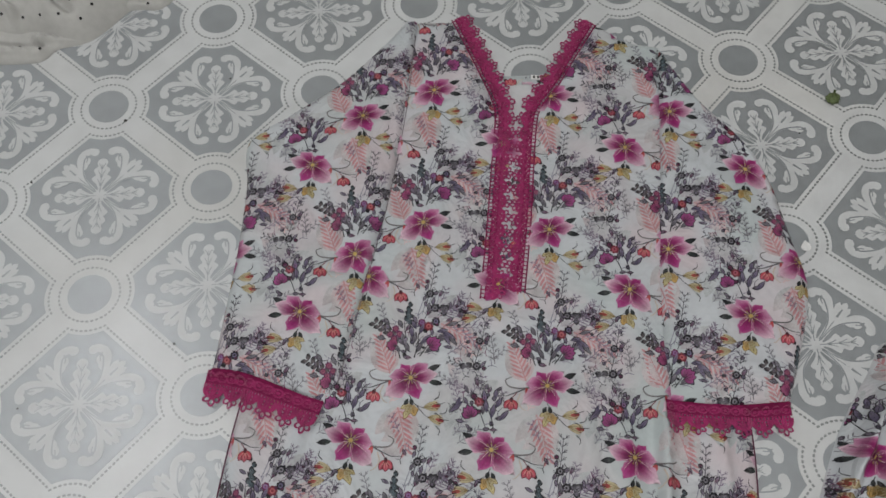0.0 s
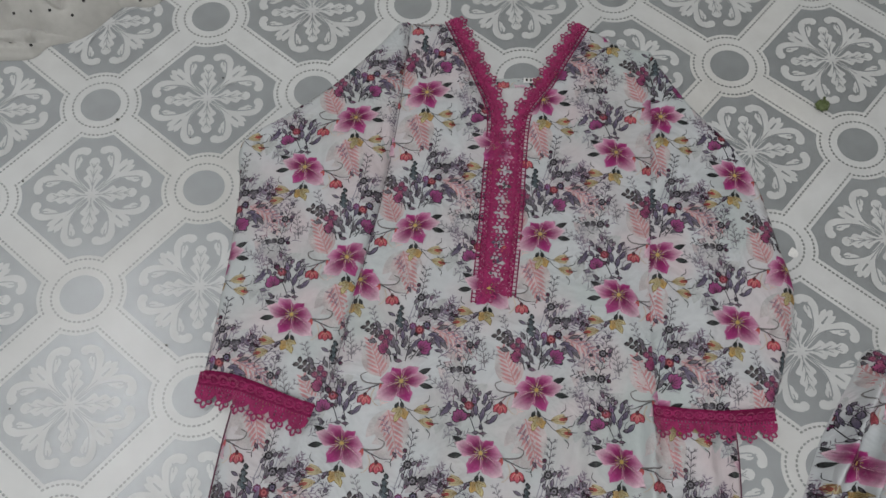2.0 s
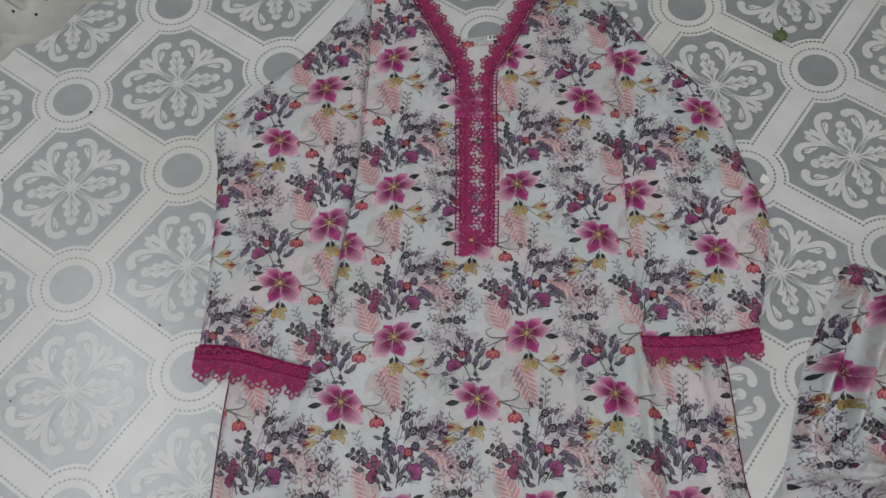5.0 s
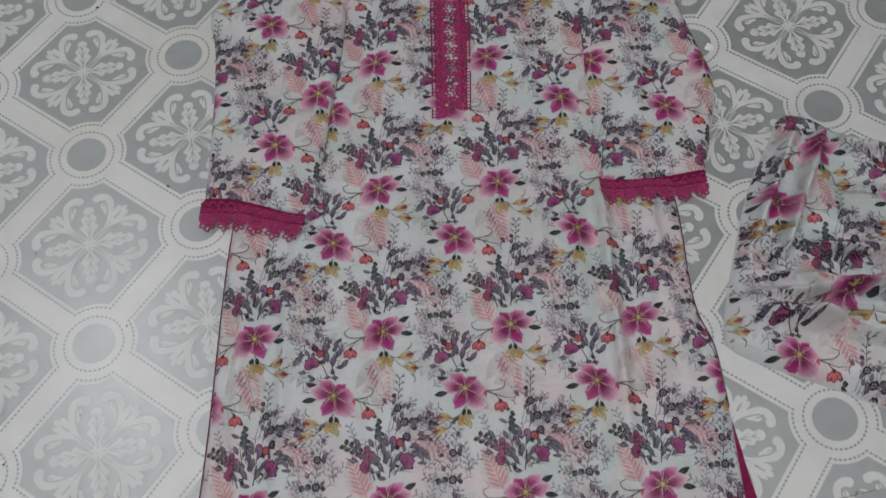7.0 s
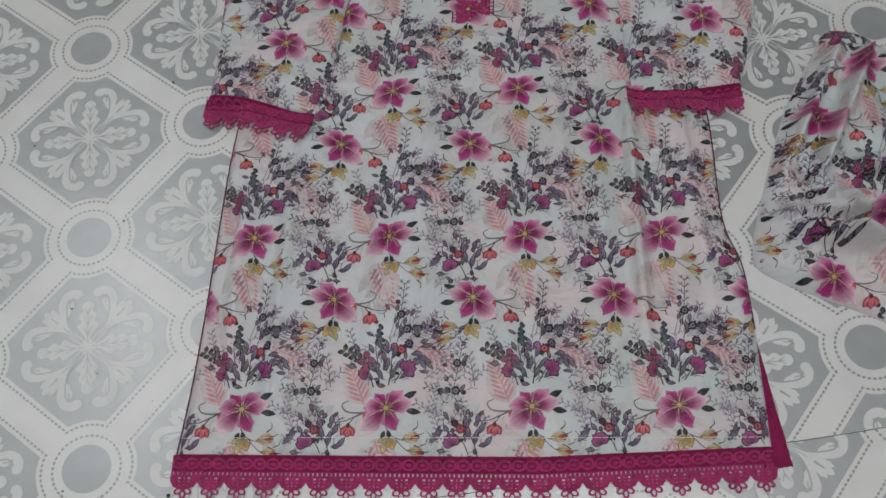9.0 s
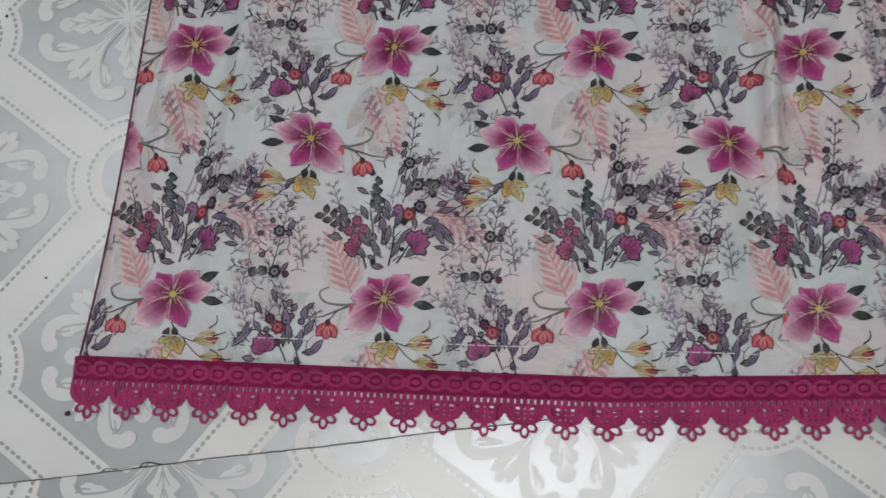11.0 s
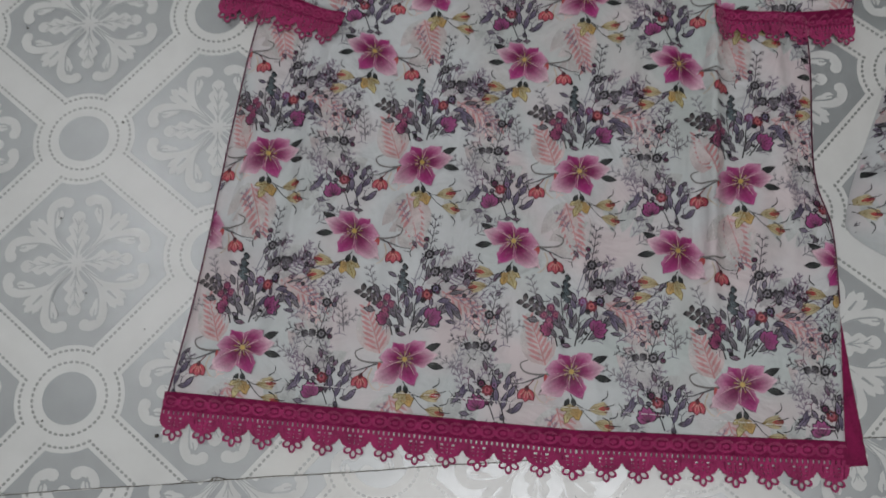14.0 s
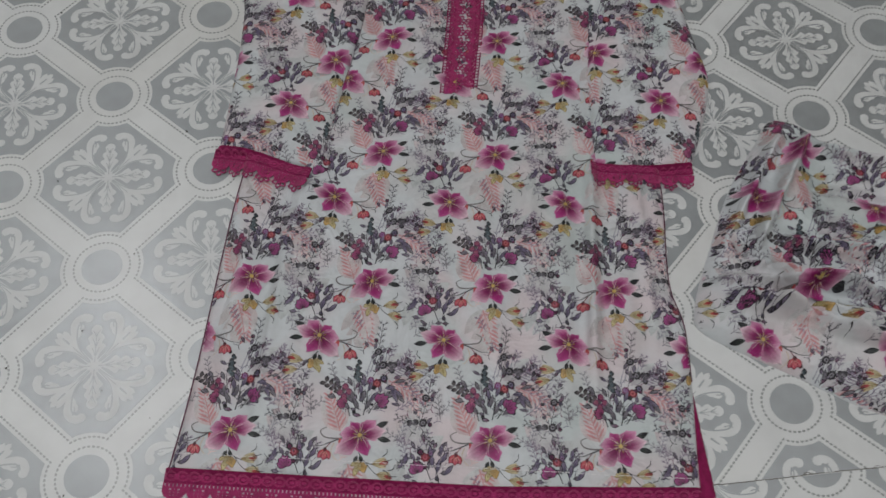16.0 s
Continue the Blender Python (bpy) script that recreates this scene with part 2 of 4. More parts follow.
def quarter_turn(q, pts):
    p, a = np.array(pts, float) / 1000.0, q * math.pi / 2
    return np.column_stack([p[:, 0] * math.cos(a) - p[:, 1] * math.sin(a), p[:, 0] * math.sin(a) + p[:, 1] * math.cos(a)])


def rosette_mesh():
    """Lobed plumes on the axes, and slanting stems that part into hooked scrolls with a palmette between."""
    s = Shapes(2e-7)
    k = (0, 0, 0)
    s.disc(0, 0, 0.0095, k, 0, 16)
    for q in range(4):
        a = q * math.pi / 2
        half = curve_points(PLUME, 34) * (0.95, 1.08)
        rim = quarter_turn(q, np.vstack([half, half[::-1] * (1, -1)]))
        n = len(half)
        s.add(rim, [(i, i + 1, 2 * n - 2 - i, 2 * n - 1 - i) for i in range(n - 1)], [k] * len(rim), 0)
        for m in (1, -1):
            s.ribbon(quarter_turn(q, curve_points([(x, y * m) for x, y in ROSETTE_SCROLL], 34)), 0.0060, 0.0108, k, 0.00004)
            end = quarter_turn(q, [(67.4, 11.5 * m)])[0]
            s.disc(*end, 0.0060, k, 0.00005, 10)
            for x, y, turn, length, width in ((40, 23, 0.0, 18, 9), (47, 22, -0.3, 13, 8)):
                foot = quarter_turn(q, [(x, y * m)])[0]
                s.leaf(*foot, a + m * turn, length / 1000, width / 1000, k, k, 0.00006, 5, 0.55)
            for r, turn, length, width in ((28, 0.66, 19, 8.5), (30, 0.30, 25, 8.5)):
                foot = quarter_turn(q, [(r, r)])[0]
                s.leaf(*foot, a + math.pi / 4 + m * turn, length / 1000, width / 1000, k, k, 0.00007, 5, 0.5, peak=0.62)
        foot = quarter_turn(q, [(40, 40)])[0]
        s.leaf(*foot, a + math.pi / 4, 0.014, 0.0076, k, k, 0.00008, 5, 0.5)
    return lift(s, M_WHITE, "rosette", 2 * LAYER)


def vein_mesh():
    """The thin grey lines that are left open in the rosette."""
    s = Shapes(2e-7)
    k = (0, 0, 0)
    for q in range(4):
        s.ribbon(quarter_turn(q, [(5, 0), (20, 0), (34, 0), (47, 0)]), 0.0012, 0.0008, k, 0)
        for m in (1, -1):
            for x, length in ((14, 11), (27, 11), (41, 8)):
                s.ribbon(quarter_turn(q, curve_points([(x, 0.6 * m), (x + length * 0.5, 2.0 * m), (x + length, 4.6 * m)], 6)), 0.0014, 0.0008, k, 0)
            s.ribbon(quarter_turn(q, curve_points([(7, 5.4 * m), (17, 14.0 * m), (27, 20.6 * m), (38, 23.8 * m), (50, 24.4 * m), (58, 23.6 * m)], 20)), 0.0013, 0.0020, k, 0)
            s.ribbon(quarter_turn(q, curve_points([(52, 21 * m), (58, 20 * m), (63, 22.5 * m)], 6)), 0.0012, 0.0018, k, 0)
        s.ribbon(quarter_turn(q, [(5, 5), (16, 16), (28, 28)]), 0.0010, 0.0010, k, 0)
        s.ribbon(quarter_turn(q, [(33, 33), (38, 38), (42, 42)]), 0.0030, 0.0016, k, 0)
    return lift(s, M_GREY, "rosette_line", 3.2 * LAYER)


def medallion_mesh():
    s = Shapes()
    s.disc(0, 0, 0.0265, (0, 0, 0), 0, 40)
    return lift(s, M_GREY, "medallion", LAYER)


def dots_along(s, outline, step, length, width):
    p = np.vstack([outline, outline[:1]])
    d = np.r_[0, np.cumsum(np.linalg.norm(np.diff(p, axis=0), axis=1))]
    n = int(d[-1] / step)
    for t in np.arange(n) * d[-1] / n:
        i = min(np.searchsorted(d, t, side="right") - 1, len(p) - 2)
        e = (p[i + 1] - p[i]) / (d[i + 1] - d[i])
        c = p[i] + e * (t - d[i])
        w = np.array((-e[1], e[0])) * width / 2
        s.add([c - e * length / 2 - w * 0.6, c - w, c + e * length / 2 - w * 0.6, c + e * length / 2 + w * 0.6, c + w, c - e * length / 2 + w * 0.6],
              [(0, 1, 2, 3, 4, 5)], [(0, 0, 0)] * 6, 0)


def octagon_dots_mesh():
    s = Shapes()
    dots_along(s, octagon_outline(0.1195, 0.0488), 0.0056, 0.0040, 0.0030)
    return lift(s, M_DOT, "dotted_border", LAYER)


def medallion_dots_mesh():
    s = Shapes()
    a = np.linspace(0, 2 * np.pi, 60, endpoint=False)
    dots_along(s, np.column_stack([np.cos(a), np.sin(a)]) * 0.0365, 0.0056, 0.0040, 0.0030)
    return lift(s, M_DOT, "dotted_ring", LAYER)


def clipped(me, y, keep_above):
    """A copy of a mesh that is cut off along a line across it."""
    bm = bmesh.new()
    bm.from_mesh(me)
    bmesh.ops.bisect_plane(bm, geom=bm.verts[:] + bm.edges[:] + bm.faces[:], plane_co=(0, y, 0), plane_no=(0, 1, 0), clear_inner=keep_above, clear_outer=not keep_above)
    if not bm.faces:
        bm.free()
        return None
    out = bpy.data.meshes.new(me.name)
    for m in me.materials:
        out.materials.append(m)
    bm.to_mesh(out)
    bm.free()
    return out


FLOOR_MESHES = {"octagon": [octagon_mesh(), rosette_mesh(), vein_mesh(), octagon_dots_mesh()], "medallion": [medallion_mesh(), medallion_dots_mesh()]}
far_pieces = {}


def lay_sheet(x0, y0, rows, columns, above):
    """One vinyl sheet: the print's repeat over rows and columns, cut off at the seam."""
    for n in rows:
        y = y0 + n * D * SQUASH
        cut = {k: list(v) for k, v in FLOOR_MESHES.items()}
        if abs(y - SEAM) < 0.12:
            cut = {k: [clipped(me, SEAM - y + (0.0006 if above else -0.0006), above) for me in v] for k, v in cut.items()}
        elif (y > SEAM) != above:
            continue
        for m in columns:
            x = x0 + m * D
            if not (WEST + 0.1 < x < EAST - 0.1 and SOUTH + 0.1 < y < NORTH - 0.1):
                continue
            near = -0.75 < x < 1.45 and -1.45 < y < 0.65
            top = None
            for me in cut["octagon" if (m + n) % 2 == 0 else "medallion"]:
                if me is None:
                    continue
                if not near:
                    far_pieces.setdefault(me.materials[0].name, []).append((me, x, y))
                    continue
                ob = new(me.name, me)
                ob.parent = top or floor
                if top is None:
                    ob.location, top = (x, y, 0), ob


# ---- garment shapes ----
KURTI = pose(0.30, -0.40, 0, 0, 0, -8.2)


class Cloth:
    """A flat-lying panel between two side curves, from a lower to an upper edge, over (u, v)."""

    def __init__(self, left, right, lower, upper, base, thick, folds=(), rough=0.0012, seed=0.0, rim=0.004, hole=None):
        self.l, self.r, self.lo, self.up = (curve_points(c, 120) for c in (left, right, lower, upper))
        self.base, self.thick, self.folds, self.rough, self.seed, self.rim, self.hole = base, thick, folds, rough, seed, rim, hole
        self.l, self.r = (c[np.argsort(c[:, 1])] for c in (self.l, self.r))
        self.lo, self.up = (c[np.argsort(c[:, 0])] for c in (self.lo, self.up))

    def ul(self, v):
        return np.interp(v, self.l[:, 1], self.l[:, 0])

    def ur(self, v):
        return np.interp(v, self.r[:, 1], self.r[:, 0])

    def vb(self, u):
        return np.interp(u, self.lo[:, 0], self.lo[:, 1])

    def vt(self, u):
        return np.interp(u, self.up[:, 0], self.up[:, 1])

    def inset(self, u, v):
        d = np.minimum(np.minimum(u - self.ul(v), self.ur(v) - u), np.minimum(v - self.vb(u), self.vt(u) - v))
        return d if self.hole is None else np.minimum(d, self.hole(u, v))

    def height(self, u, v):
        d = np.clip(self.inset(u, v), 0, None)
        z = self.base + self.thick * (1 - np.exp(-d / self.rim))
        w = np.clip(d / 0.015, 0, 1)
        for (a, b, c, e, size, wide) in self.folds:      # creases from (a, b) to (c, e)
            du, dv = c - a, e - b
            q = du * du + dv * dv
            t = np.clip(((u - a) * du + (v - b) * dv) / q, 0, 1)
            s = ((u - a) * dv - (v - b) * du) / math.sqrt(q)
            k = np.hypot(u - a - t * du, v - b - t * dv)
            z = z + 1.5 * w * size * np.exp(-(k / wide) ** 2) * (1 + 0.5 * np.tanh(s / wide * 2)) * np.clip(np.sin(np.pi * np.clip(t, 0.06, 0.94)) * 1.6, 0, 1)
        x, y = u + self.seed, v - self.seed
        z = z + w * self.rough * (np.sin(31 * x + 9 * y + 2 * np.sin(13 * y)) + 0.7 * np.sin(17 * y - 41 * x + 3 * np.sin(9 * x)) + 0.5 * np.sin(67 * x + 23 * y + np.sin(40 * y)))
        return z

    def build(self, name, mat, parent, label, nu, nv):
        t, s = np.meshgrid(np.linspace(0, 1, nv), np.linspace(0, 1, nu), indexing="ij")
        s = 0.5 - 0.5 * np.cos(np.pi * s) * (0.75 + 0.25 * np.abs(np.cos(np.pi * s)))
        u = np.full_like(s, 0.0)
        v = self.lo[:, 1].min() + t * (self.up[:, 1].max() - self.lo[:, 1].min())
        for _ in range(6):
            u = self.ul(v) * (1 - s) + self.ur(v) * s
            v = self.vb(u) * (1 - t) + self.vt(u) * t
        z = self.height(u, v)
        faces = []
        keep = np.ones_like(u, bool) if self.hole is None else self.hole(u, v) > -0.004
        for i in range(nv - 1):
            for j in range(nu - 1):
                if keep[i, j] and keep[i + 1, j] and keep[i, j + 1] and keep[i + 1, j + 1]:
                    k = i * nu + j
                    faces.append((k, k + 1, k + nu + 1, k + nu))
        return mesh_object(name, np.column_stack([u.ravel(), v.ravel(), z.ravel()]), faces, mat, parent, label)


# ---- the floral print ----
def print_repeat():
    """One repeat of the print, in metres round its large blossom."""
    s = Shapes()
    deep, mid, pale, white = (0.11, 0.002, 0.045), (0.30, 0.014, 0.145), (0.66, 0.34, 0.50), (0.78, 0.62, 0.69)
    gold, ochre, red, rust = (0.38, 0.33, 0.20), (0.40, 0.28, 0.14), (0.45, 0.045, 0.05), (0.17, 0.02, 0.035)
    dark, grey, plum, blue = (0.006, 0.005, 0.009), (0.20, 0.19, 0.22), (0.14, 0.025, 0.085), (0.06, 0.05, 0.11)
    rose, lilac, green = (0.52, 0.25, 0.27), (0.20, 0.155, 0.225), (0.045, 0.06, 0.055)
    ground, blush = (0.50, 0.525, 0.535), (0.56, 0.42, 0.43)
    mm = 0.001

    def stroke(pts, w, c, z=2, w1=None, n=10, end=None):
        s.ribbon(curve_points(np.array(pts) * mm, n), w * mm, (w1 if w1 is not None else w) * mm, c, z, end)

    def leaf(x, y, a, length, width, c0, c1, z=3, **k):
        s.leaf(x * mm, y * mm, math.radians(a), length * mm, width * mm, c0, c1, z, **k)

    def inked(x, y, a, length, width, c0, c1, z=3, line=dark, **k):
        leaf(x, y, a, length + 1.2, width + 1.9, line, line, z - 0.5, **k)
        leaf(x, y, a, length, width, c0, c1, z, **k)
        r = math.radians(a)
        stroke([(x, y), (x + 0.8 * length * math.cos(r), y + 0.8 * length * math.sin(r))], 0.55, line, z + 0.3, 0.3, 3)

    def fern(x, y, a, length, n, size, c, z=0, w=0.9, broad=0.135, wash=None):
        if wash:
            leaf(x, y, a, length * 1.12, size * 2.1, wash, ground, z - 1, n=8, power=0.9, edge=ground, peak=0.4)
            w, broad = w * 1.6, 0.19
        a = math.radians(a)
        tip = (x + length * math.cos(a), y + length * math.sin(a))
        stroke([(x, y), ((x + tip[0]) / 2 + 1, (y + tip[1]) / 2), tip], w, c, z, w * 0.5, 8)
        for i in range(n):
            t = (i + 0.6) / n
            for m in (1, -1):
                leaf(x + length * t * math.cos(a), y + length * t * math.sin(a), math.degrees(a) + m * (48 - 12 * t), size * (1.15 - 0.55 * t), size * broad, c, c, z, n=3)

    def twig(x, y, a, length, n, size, c=(0.055, 0.048, 0.065), w=0.95):
        a = math.radians(a)
        tip = (x + length * math.cos(a), y + length * math.sin(a))
        stroke([(x, y), ((x + tip[0]) / 2 + 0.8, (y + tip[1]) / 2 - 0.5), tip], w, c, 1, w * 0.7, 7)
        for i in range(n):
            t = (i + 0.7) / n
            for m in (1, -1):
                b = a + m * 0.75
                px, py = x + length * t * math.cos(a), y + length * t * math.sin(a)
                q = (px + size * math.cos(b), py + size * math.sin(b))
                stroke([(px, py), q], w * 0.9, c, 1, w * 0.6, 3)
                for g in (0.5, -0.6):
                    stroke([((px + q[0]) / 2, (py + q[1]) / 2), ((px + q[0]) / 2 + size * 0.5 * math.cos(b + g), (py + q[1]) / 2 + size * 0.5 * math.sin(b + g))], w * 0.8, c, 1, w * 0.5, 3)
                stroke([q, (q[0] + 1.2 * math.cos(b + 0.9 * m), q[1] + 1.2 * math.sin(b + 0.9 * m))], w * 0.8, c, 1, w * 0.5, 3)

    def button(x, y, r, c=dark, inner=grey):
        for i in range(7):
            t = 2 * math.pi * i / 7
            s.disc((x + r * 0.72 * math.cos(t)) * mm, (y + r * 0.72 * math.sin(t)) * mm, r * 0.42 * mm, c, 3, 6)
        s.disc(x * mm, y * mm, r * 0.6 * mm, inner, 4, 8)
        s.disc(x * mm, y * mm, r * 0.28 * mm, c, 5, 6)

    def rosebud(x, y, a, r, c0, c1):
        for d, k in ((-50, 0.9), (50, 0.9), (-22, 1.1), (22, 1.1), (0, 1.2)):
            inked(x, y, a + d, r * 1.7 * k, r * 0.95, c0, c1, 4 + 0.2 * k, n=4, power=0.7)

    def petal(x, y, a, length, width, tip, start, z, bend):
        """A ruffled petal: dark throat, magenta middle with fine streaks, fading to its tip and margins."""
        n, m = 14, 9
        v, c = [], []
        r = math.radians(a)
        for i in range(n + 1):
            t = i / n
            w = width / 2 * (math.sin(math.pi * t ** 1.25) ** 0.72 if 0 < t < 1 else 0) + width * 0.03 * (1 - t)
            ang = r + bend * (t - 0.25)
            for j in range(m):
                q = 2 * j / (m - 1) - 1
                ruffle = 1 + 0.10 * math.sin(17 * t + 5 * r + 2 * q) * abs(q) ** 3
                reach = length * (t - 0.10 * t * t * q * q + 0.025 * math.sin(9 * q + 3 * r) * t)
                v.append(((x + reach * math.cos(ang) - q * w * ruffle * math.sin(ang)) * mm, (y + reach * math.sin(ang) + q * w * ruffle * math.cos(ang)) * mm))
                k = min(max((t - 0.12) / 0.46, 0), 1)
                col = np.array(deep) * (1 - k) + np.array(mid) * k
                k = min(max((t - start + 0.14 * abs(q)) / (1.02 - start), 0), 1) ** 1.4
                col = col * (1 - k) + np.array(tip) * k
                k = 0.45 * abs(q) ** 4 * min(t * 2.5, 1)
                col = col * (1 - k) + np.array(pale) * k
                col = col * (1 - (0.30 if j in (2, 4, 6) else 0) * (1 - t) * min(t * 5, 1))
                c.append(tuple(col))
        s.add(v, [(m * i + j, m * i + j + 1, m * i + m + j + 1, m * i + m + j) for i in range(n) for j in range(m - 1)], c, z)

    def blossom(x, y, flip, turn):
        petals = ((117, 20, 13, (0.40, 0.05, 0.22), 0.7, 0.3), (54, 26, 17, pale, 0.50, -0.25), (169, 25, 18, (0.66, 0.38, 0.52), 0.42, 0.25),
                  (4, 32, 16, white, 0.40, 0.2), (-131, 37, 20, white, 0.36, -0.25), (-74, 27, 17, (0.44, 0.07, 0.26), 0.6, 0.2))
        for i, (a, length, width, tip, start, bend) in enumerate(petals):
            a, bend = ((180 - a, -bend) if flip else (a, bend))
            petal(x, y, a + turn, length, width, tip, start, 6 + i, bend)
            for side in (-1, 1):
                e = math.radians(a + turn + side * 26)
                stroke([(x + 2 * math.cos(e), y + 2 * math.sin(e)), (x + length * 0.36 * math.cos(e), y + length * 0.36 * math.sin(e)), (x + length * 0.66 * math.cos(e - side * 0.08), y + length * 0.66 * math.sin(e - side * 0.08))], 0.75, (0.62, 0.42, 0.46), 6.5 + i, 0.25, 6)
        s.disc(x * mm, y * mm, 4.6 * mm, (0.09, 0.004, 0.035), 12.1, 12, rim=deep)
        for i in range(9):
            a = 40 * i + 11
            stroke([(x, y), (x + 6.5 * math.cos(math.radians(a)), y + 6.5 * math.sin(math.radians(a)))], 0.9, gold, 12.4, 0.7, 3)
            s.disc((x + 6.8 * math.cos(math.radians(a))) * mm, (y + 6.8 * math.sin(math.radians(a))) * mm, 0.9 * mm, (0.30, 0.18, 0.05), 12.8, 6)
        s.disc(x * mm, y * mm, 2.4 * mm, (0.50, 0.36, 0.10), 13.1, 8)

    def tulip(x, y, a):
        for d in (-34, 34, 0):
            inked(x, y, a + d, 11.8, 6.2, red, (0.50, 0.10, 0.15), 5 + (d == 0) * 0.6, line=rust, n=5, power=0.7)
        for d in (-26, 26):
            stroke([(x, y), (x + 10 * math.cos(math.radians(a + d)), y + 10 * math.sin(math.radians(a + d)))], 0.8, rust, 5.8, 0.4, 4)
        for d in (-38, -8, 12, 36):
            q = math.radians(a + d)
            stroke([(x + 3 * math.cos(q), y + 3 * math.sin(q)), (x + 9 * math.cos(q), y + 9 * math.sin(q))], 1.1, (0.60, 0.26, 0.24), 5.9, 0.5, 3)
        leaf(x - 3 * math.cos(math.radians(a)), y - 3 * math.sin(math.radians(a)), a, 6, 4.5, dark, rust, 6.0, n=4)

    def gold_bud(x, y, a, size):
        """A closed bud: striped yellow petals round a red core, with curling dark sepals."""
        r = math.radians(a)
        leaf(x, y, a, size * 1.02, size * 0.56, (0.22, 0.16, 0.04), rust, 3.9, n=6, power=0.7, peak=0.55)
        for d, k in ((-20, 0.95), (20, 0.95), (-7, 1.0), (8, 0.98)):
            leaf(x, y, a + d, size * k * 0.95, size * 0.19, gold, (0.50, 0.44, 0.27), 4.2 + 0.05 * d / 20, n=5, power=0.7)
        leaf(x + size * 0.45 * math.cos(r), y + size * 0.45 * math.sin(r), a, size * 0.55, size * 0.22, red, rust, 4.6, n=4)
        for d in (-15, 0, 14):
            stroke([(x, y), (x + size * 0.9 * math.cos(r + math.radians(d)), y + size * 0.9 * math.sin(r + math.radians(d)))], 0.55, (0.20, 0.13, 0.04), 4.8, 0.4, 4)
        for d in (-34, 30, 6):
            q, e = r + math.radians(d), r + math.radians(d * 1.35)
            stroke([(x + size * 0.75 * math.cos(q), y + size * 0.75 * math.sin(q)), (x + size * 1.1 * math.cos(q), y + size * 1.1 * math.sin(q)), (x + size * 1.3 * math.cos(e), y + size * 1.3 * math.sin(e))], 1.1, dark, 4.9, 0.5, 6)

    def gold_leaf(x, y, a, size, m):
        """Three toothed leaflets, two pale yellow and one orange, with dark veins."""
        line = (0.20, 0.13, 0.03)
        for d, k, wide, c0, c1 in ((-62 * m, 0.95, 0.42, gold, (0.60, 0.54, 0.30)), (34 * m, 1.05, 0.74, ochre, (0.60, 0.38, 0.12)), (-16 * m, 1.4, 0.52, gold, (0.60, 0.54, 0.28))):
            length = size * k
            leaf(x, y, a + d, length + 1.0, size * wide + 1.6, line, line, 3.2 + 0.1 * k, n=8, power=0.75, wave=0.22, peak=0.42)
            leaf(x, y, a + d, length, size * wide, c0, c1, 3.5 + 0.1 * k, n=8, power=0.75, wave=0.22, peak=0.42)
            r = math.radians(a + d)
            stroke([(x, y), (x + length * 0.92 * math.cos(r), y + length * 0.92 * math.sin(r))], 0.7, line, 4.1, 0.4, 3)
            for t in (0.25, 0.45, 0.65):
                for b in (0.75, -0.75):
                    px, py = x + length * t * math.cos(r), y + length * t * math.sin(r)
                    stroke([(px, py), (px + size * wide * 0.42 * (1.2 - t) * math.cos(r + b), py + size * wide * 0.42 * (1.2 - t) * math.sin(r + b))], 0.5, line, 4.1, 0.3, 3)

    def set_piece(x, y, flip, turn):
        """A blossom with its leaves, curled stem, tulip and golden buds."""
        m = -1 if flip else 1

        def A(a):
            return (180 - a) if flip else a

        inked(x + 16 * m, y + 8, A(28), 18, 5, green, dark, 4, n=5)
        inked(x + 20 * m, y - 3, A(-8), 16, 4.8, green, dark, 4, n=5)
        stroke([(x - 14 * m, y - 3), (x - 30 * m, y - 5), (x - 43 * m, y - 3), (x - 47 * m, y + 4), (x - 40 * m, y + 8)], 2.2, (0.17, 0.16, 0.16), 4, 1.0, 16)
        stroke([(x - 24 * m, y - 5), (x - 38 * m, y - 11), (x - 46 * m, y - 14), (x - 56 * m, y - 14)], 1.8, (0.10, 0.10, 0.11), 4.1, 0.6, 12)
        stroke([(x - 34 * m, y - 10), (x - 39 * m, y - 16), (x - 40 * m, y - 19)], 1.0, rust, 4.2, 1.0, 5)
        tulip(x - 40 * m, y - 18, A(-94))
        leaf(x - 24 * m, y - 4, A(-70), 12, 6, red, (0.50, 0.16, 0.18), 4.4, n=4)
        stroke([(x - 30 * m, y - 10), (x - 33 * m, y - 20), (x - 28 * m, y - 28), (x - 24 * m, y - 30)], 1.4, (0.55, 0.47, 0.38), 3, 0.8, 10)
        stroke([(x, y - 20), (x + 6 * m, y - 29), (x + 18 * m, y - 34), (x + 28 * m, y - 35)], 0.9, dark, 3, 0.6, 10)
        stroke([(x + 9 * m, y - 31), (x + 18 * m, y - 41), (x + 28 * m, y - 48)], 0.8, dark, 3, 0.6, 8)
        inked(x - 1 * m, y - 24, A(-115), 8, 3, green, dark, 4, n=4)
        inked(x + 2 * m, y - 23, A(-75), 8, 3, green, dark, 4, n=4)
        gold_bud(x + 17 * m, y - 33, A(8), 19)
        gold_bud(x + 23 * m, y - 44, A(-12), 18)
        gold_leaf(x + 3 * m, y - 31, A(-98), 12, m)
        blossom(x, y, flip, turn)

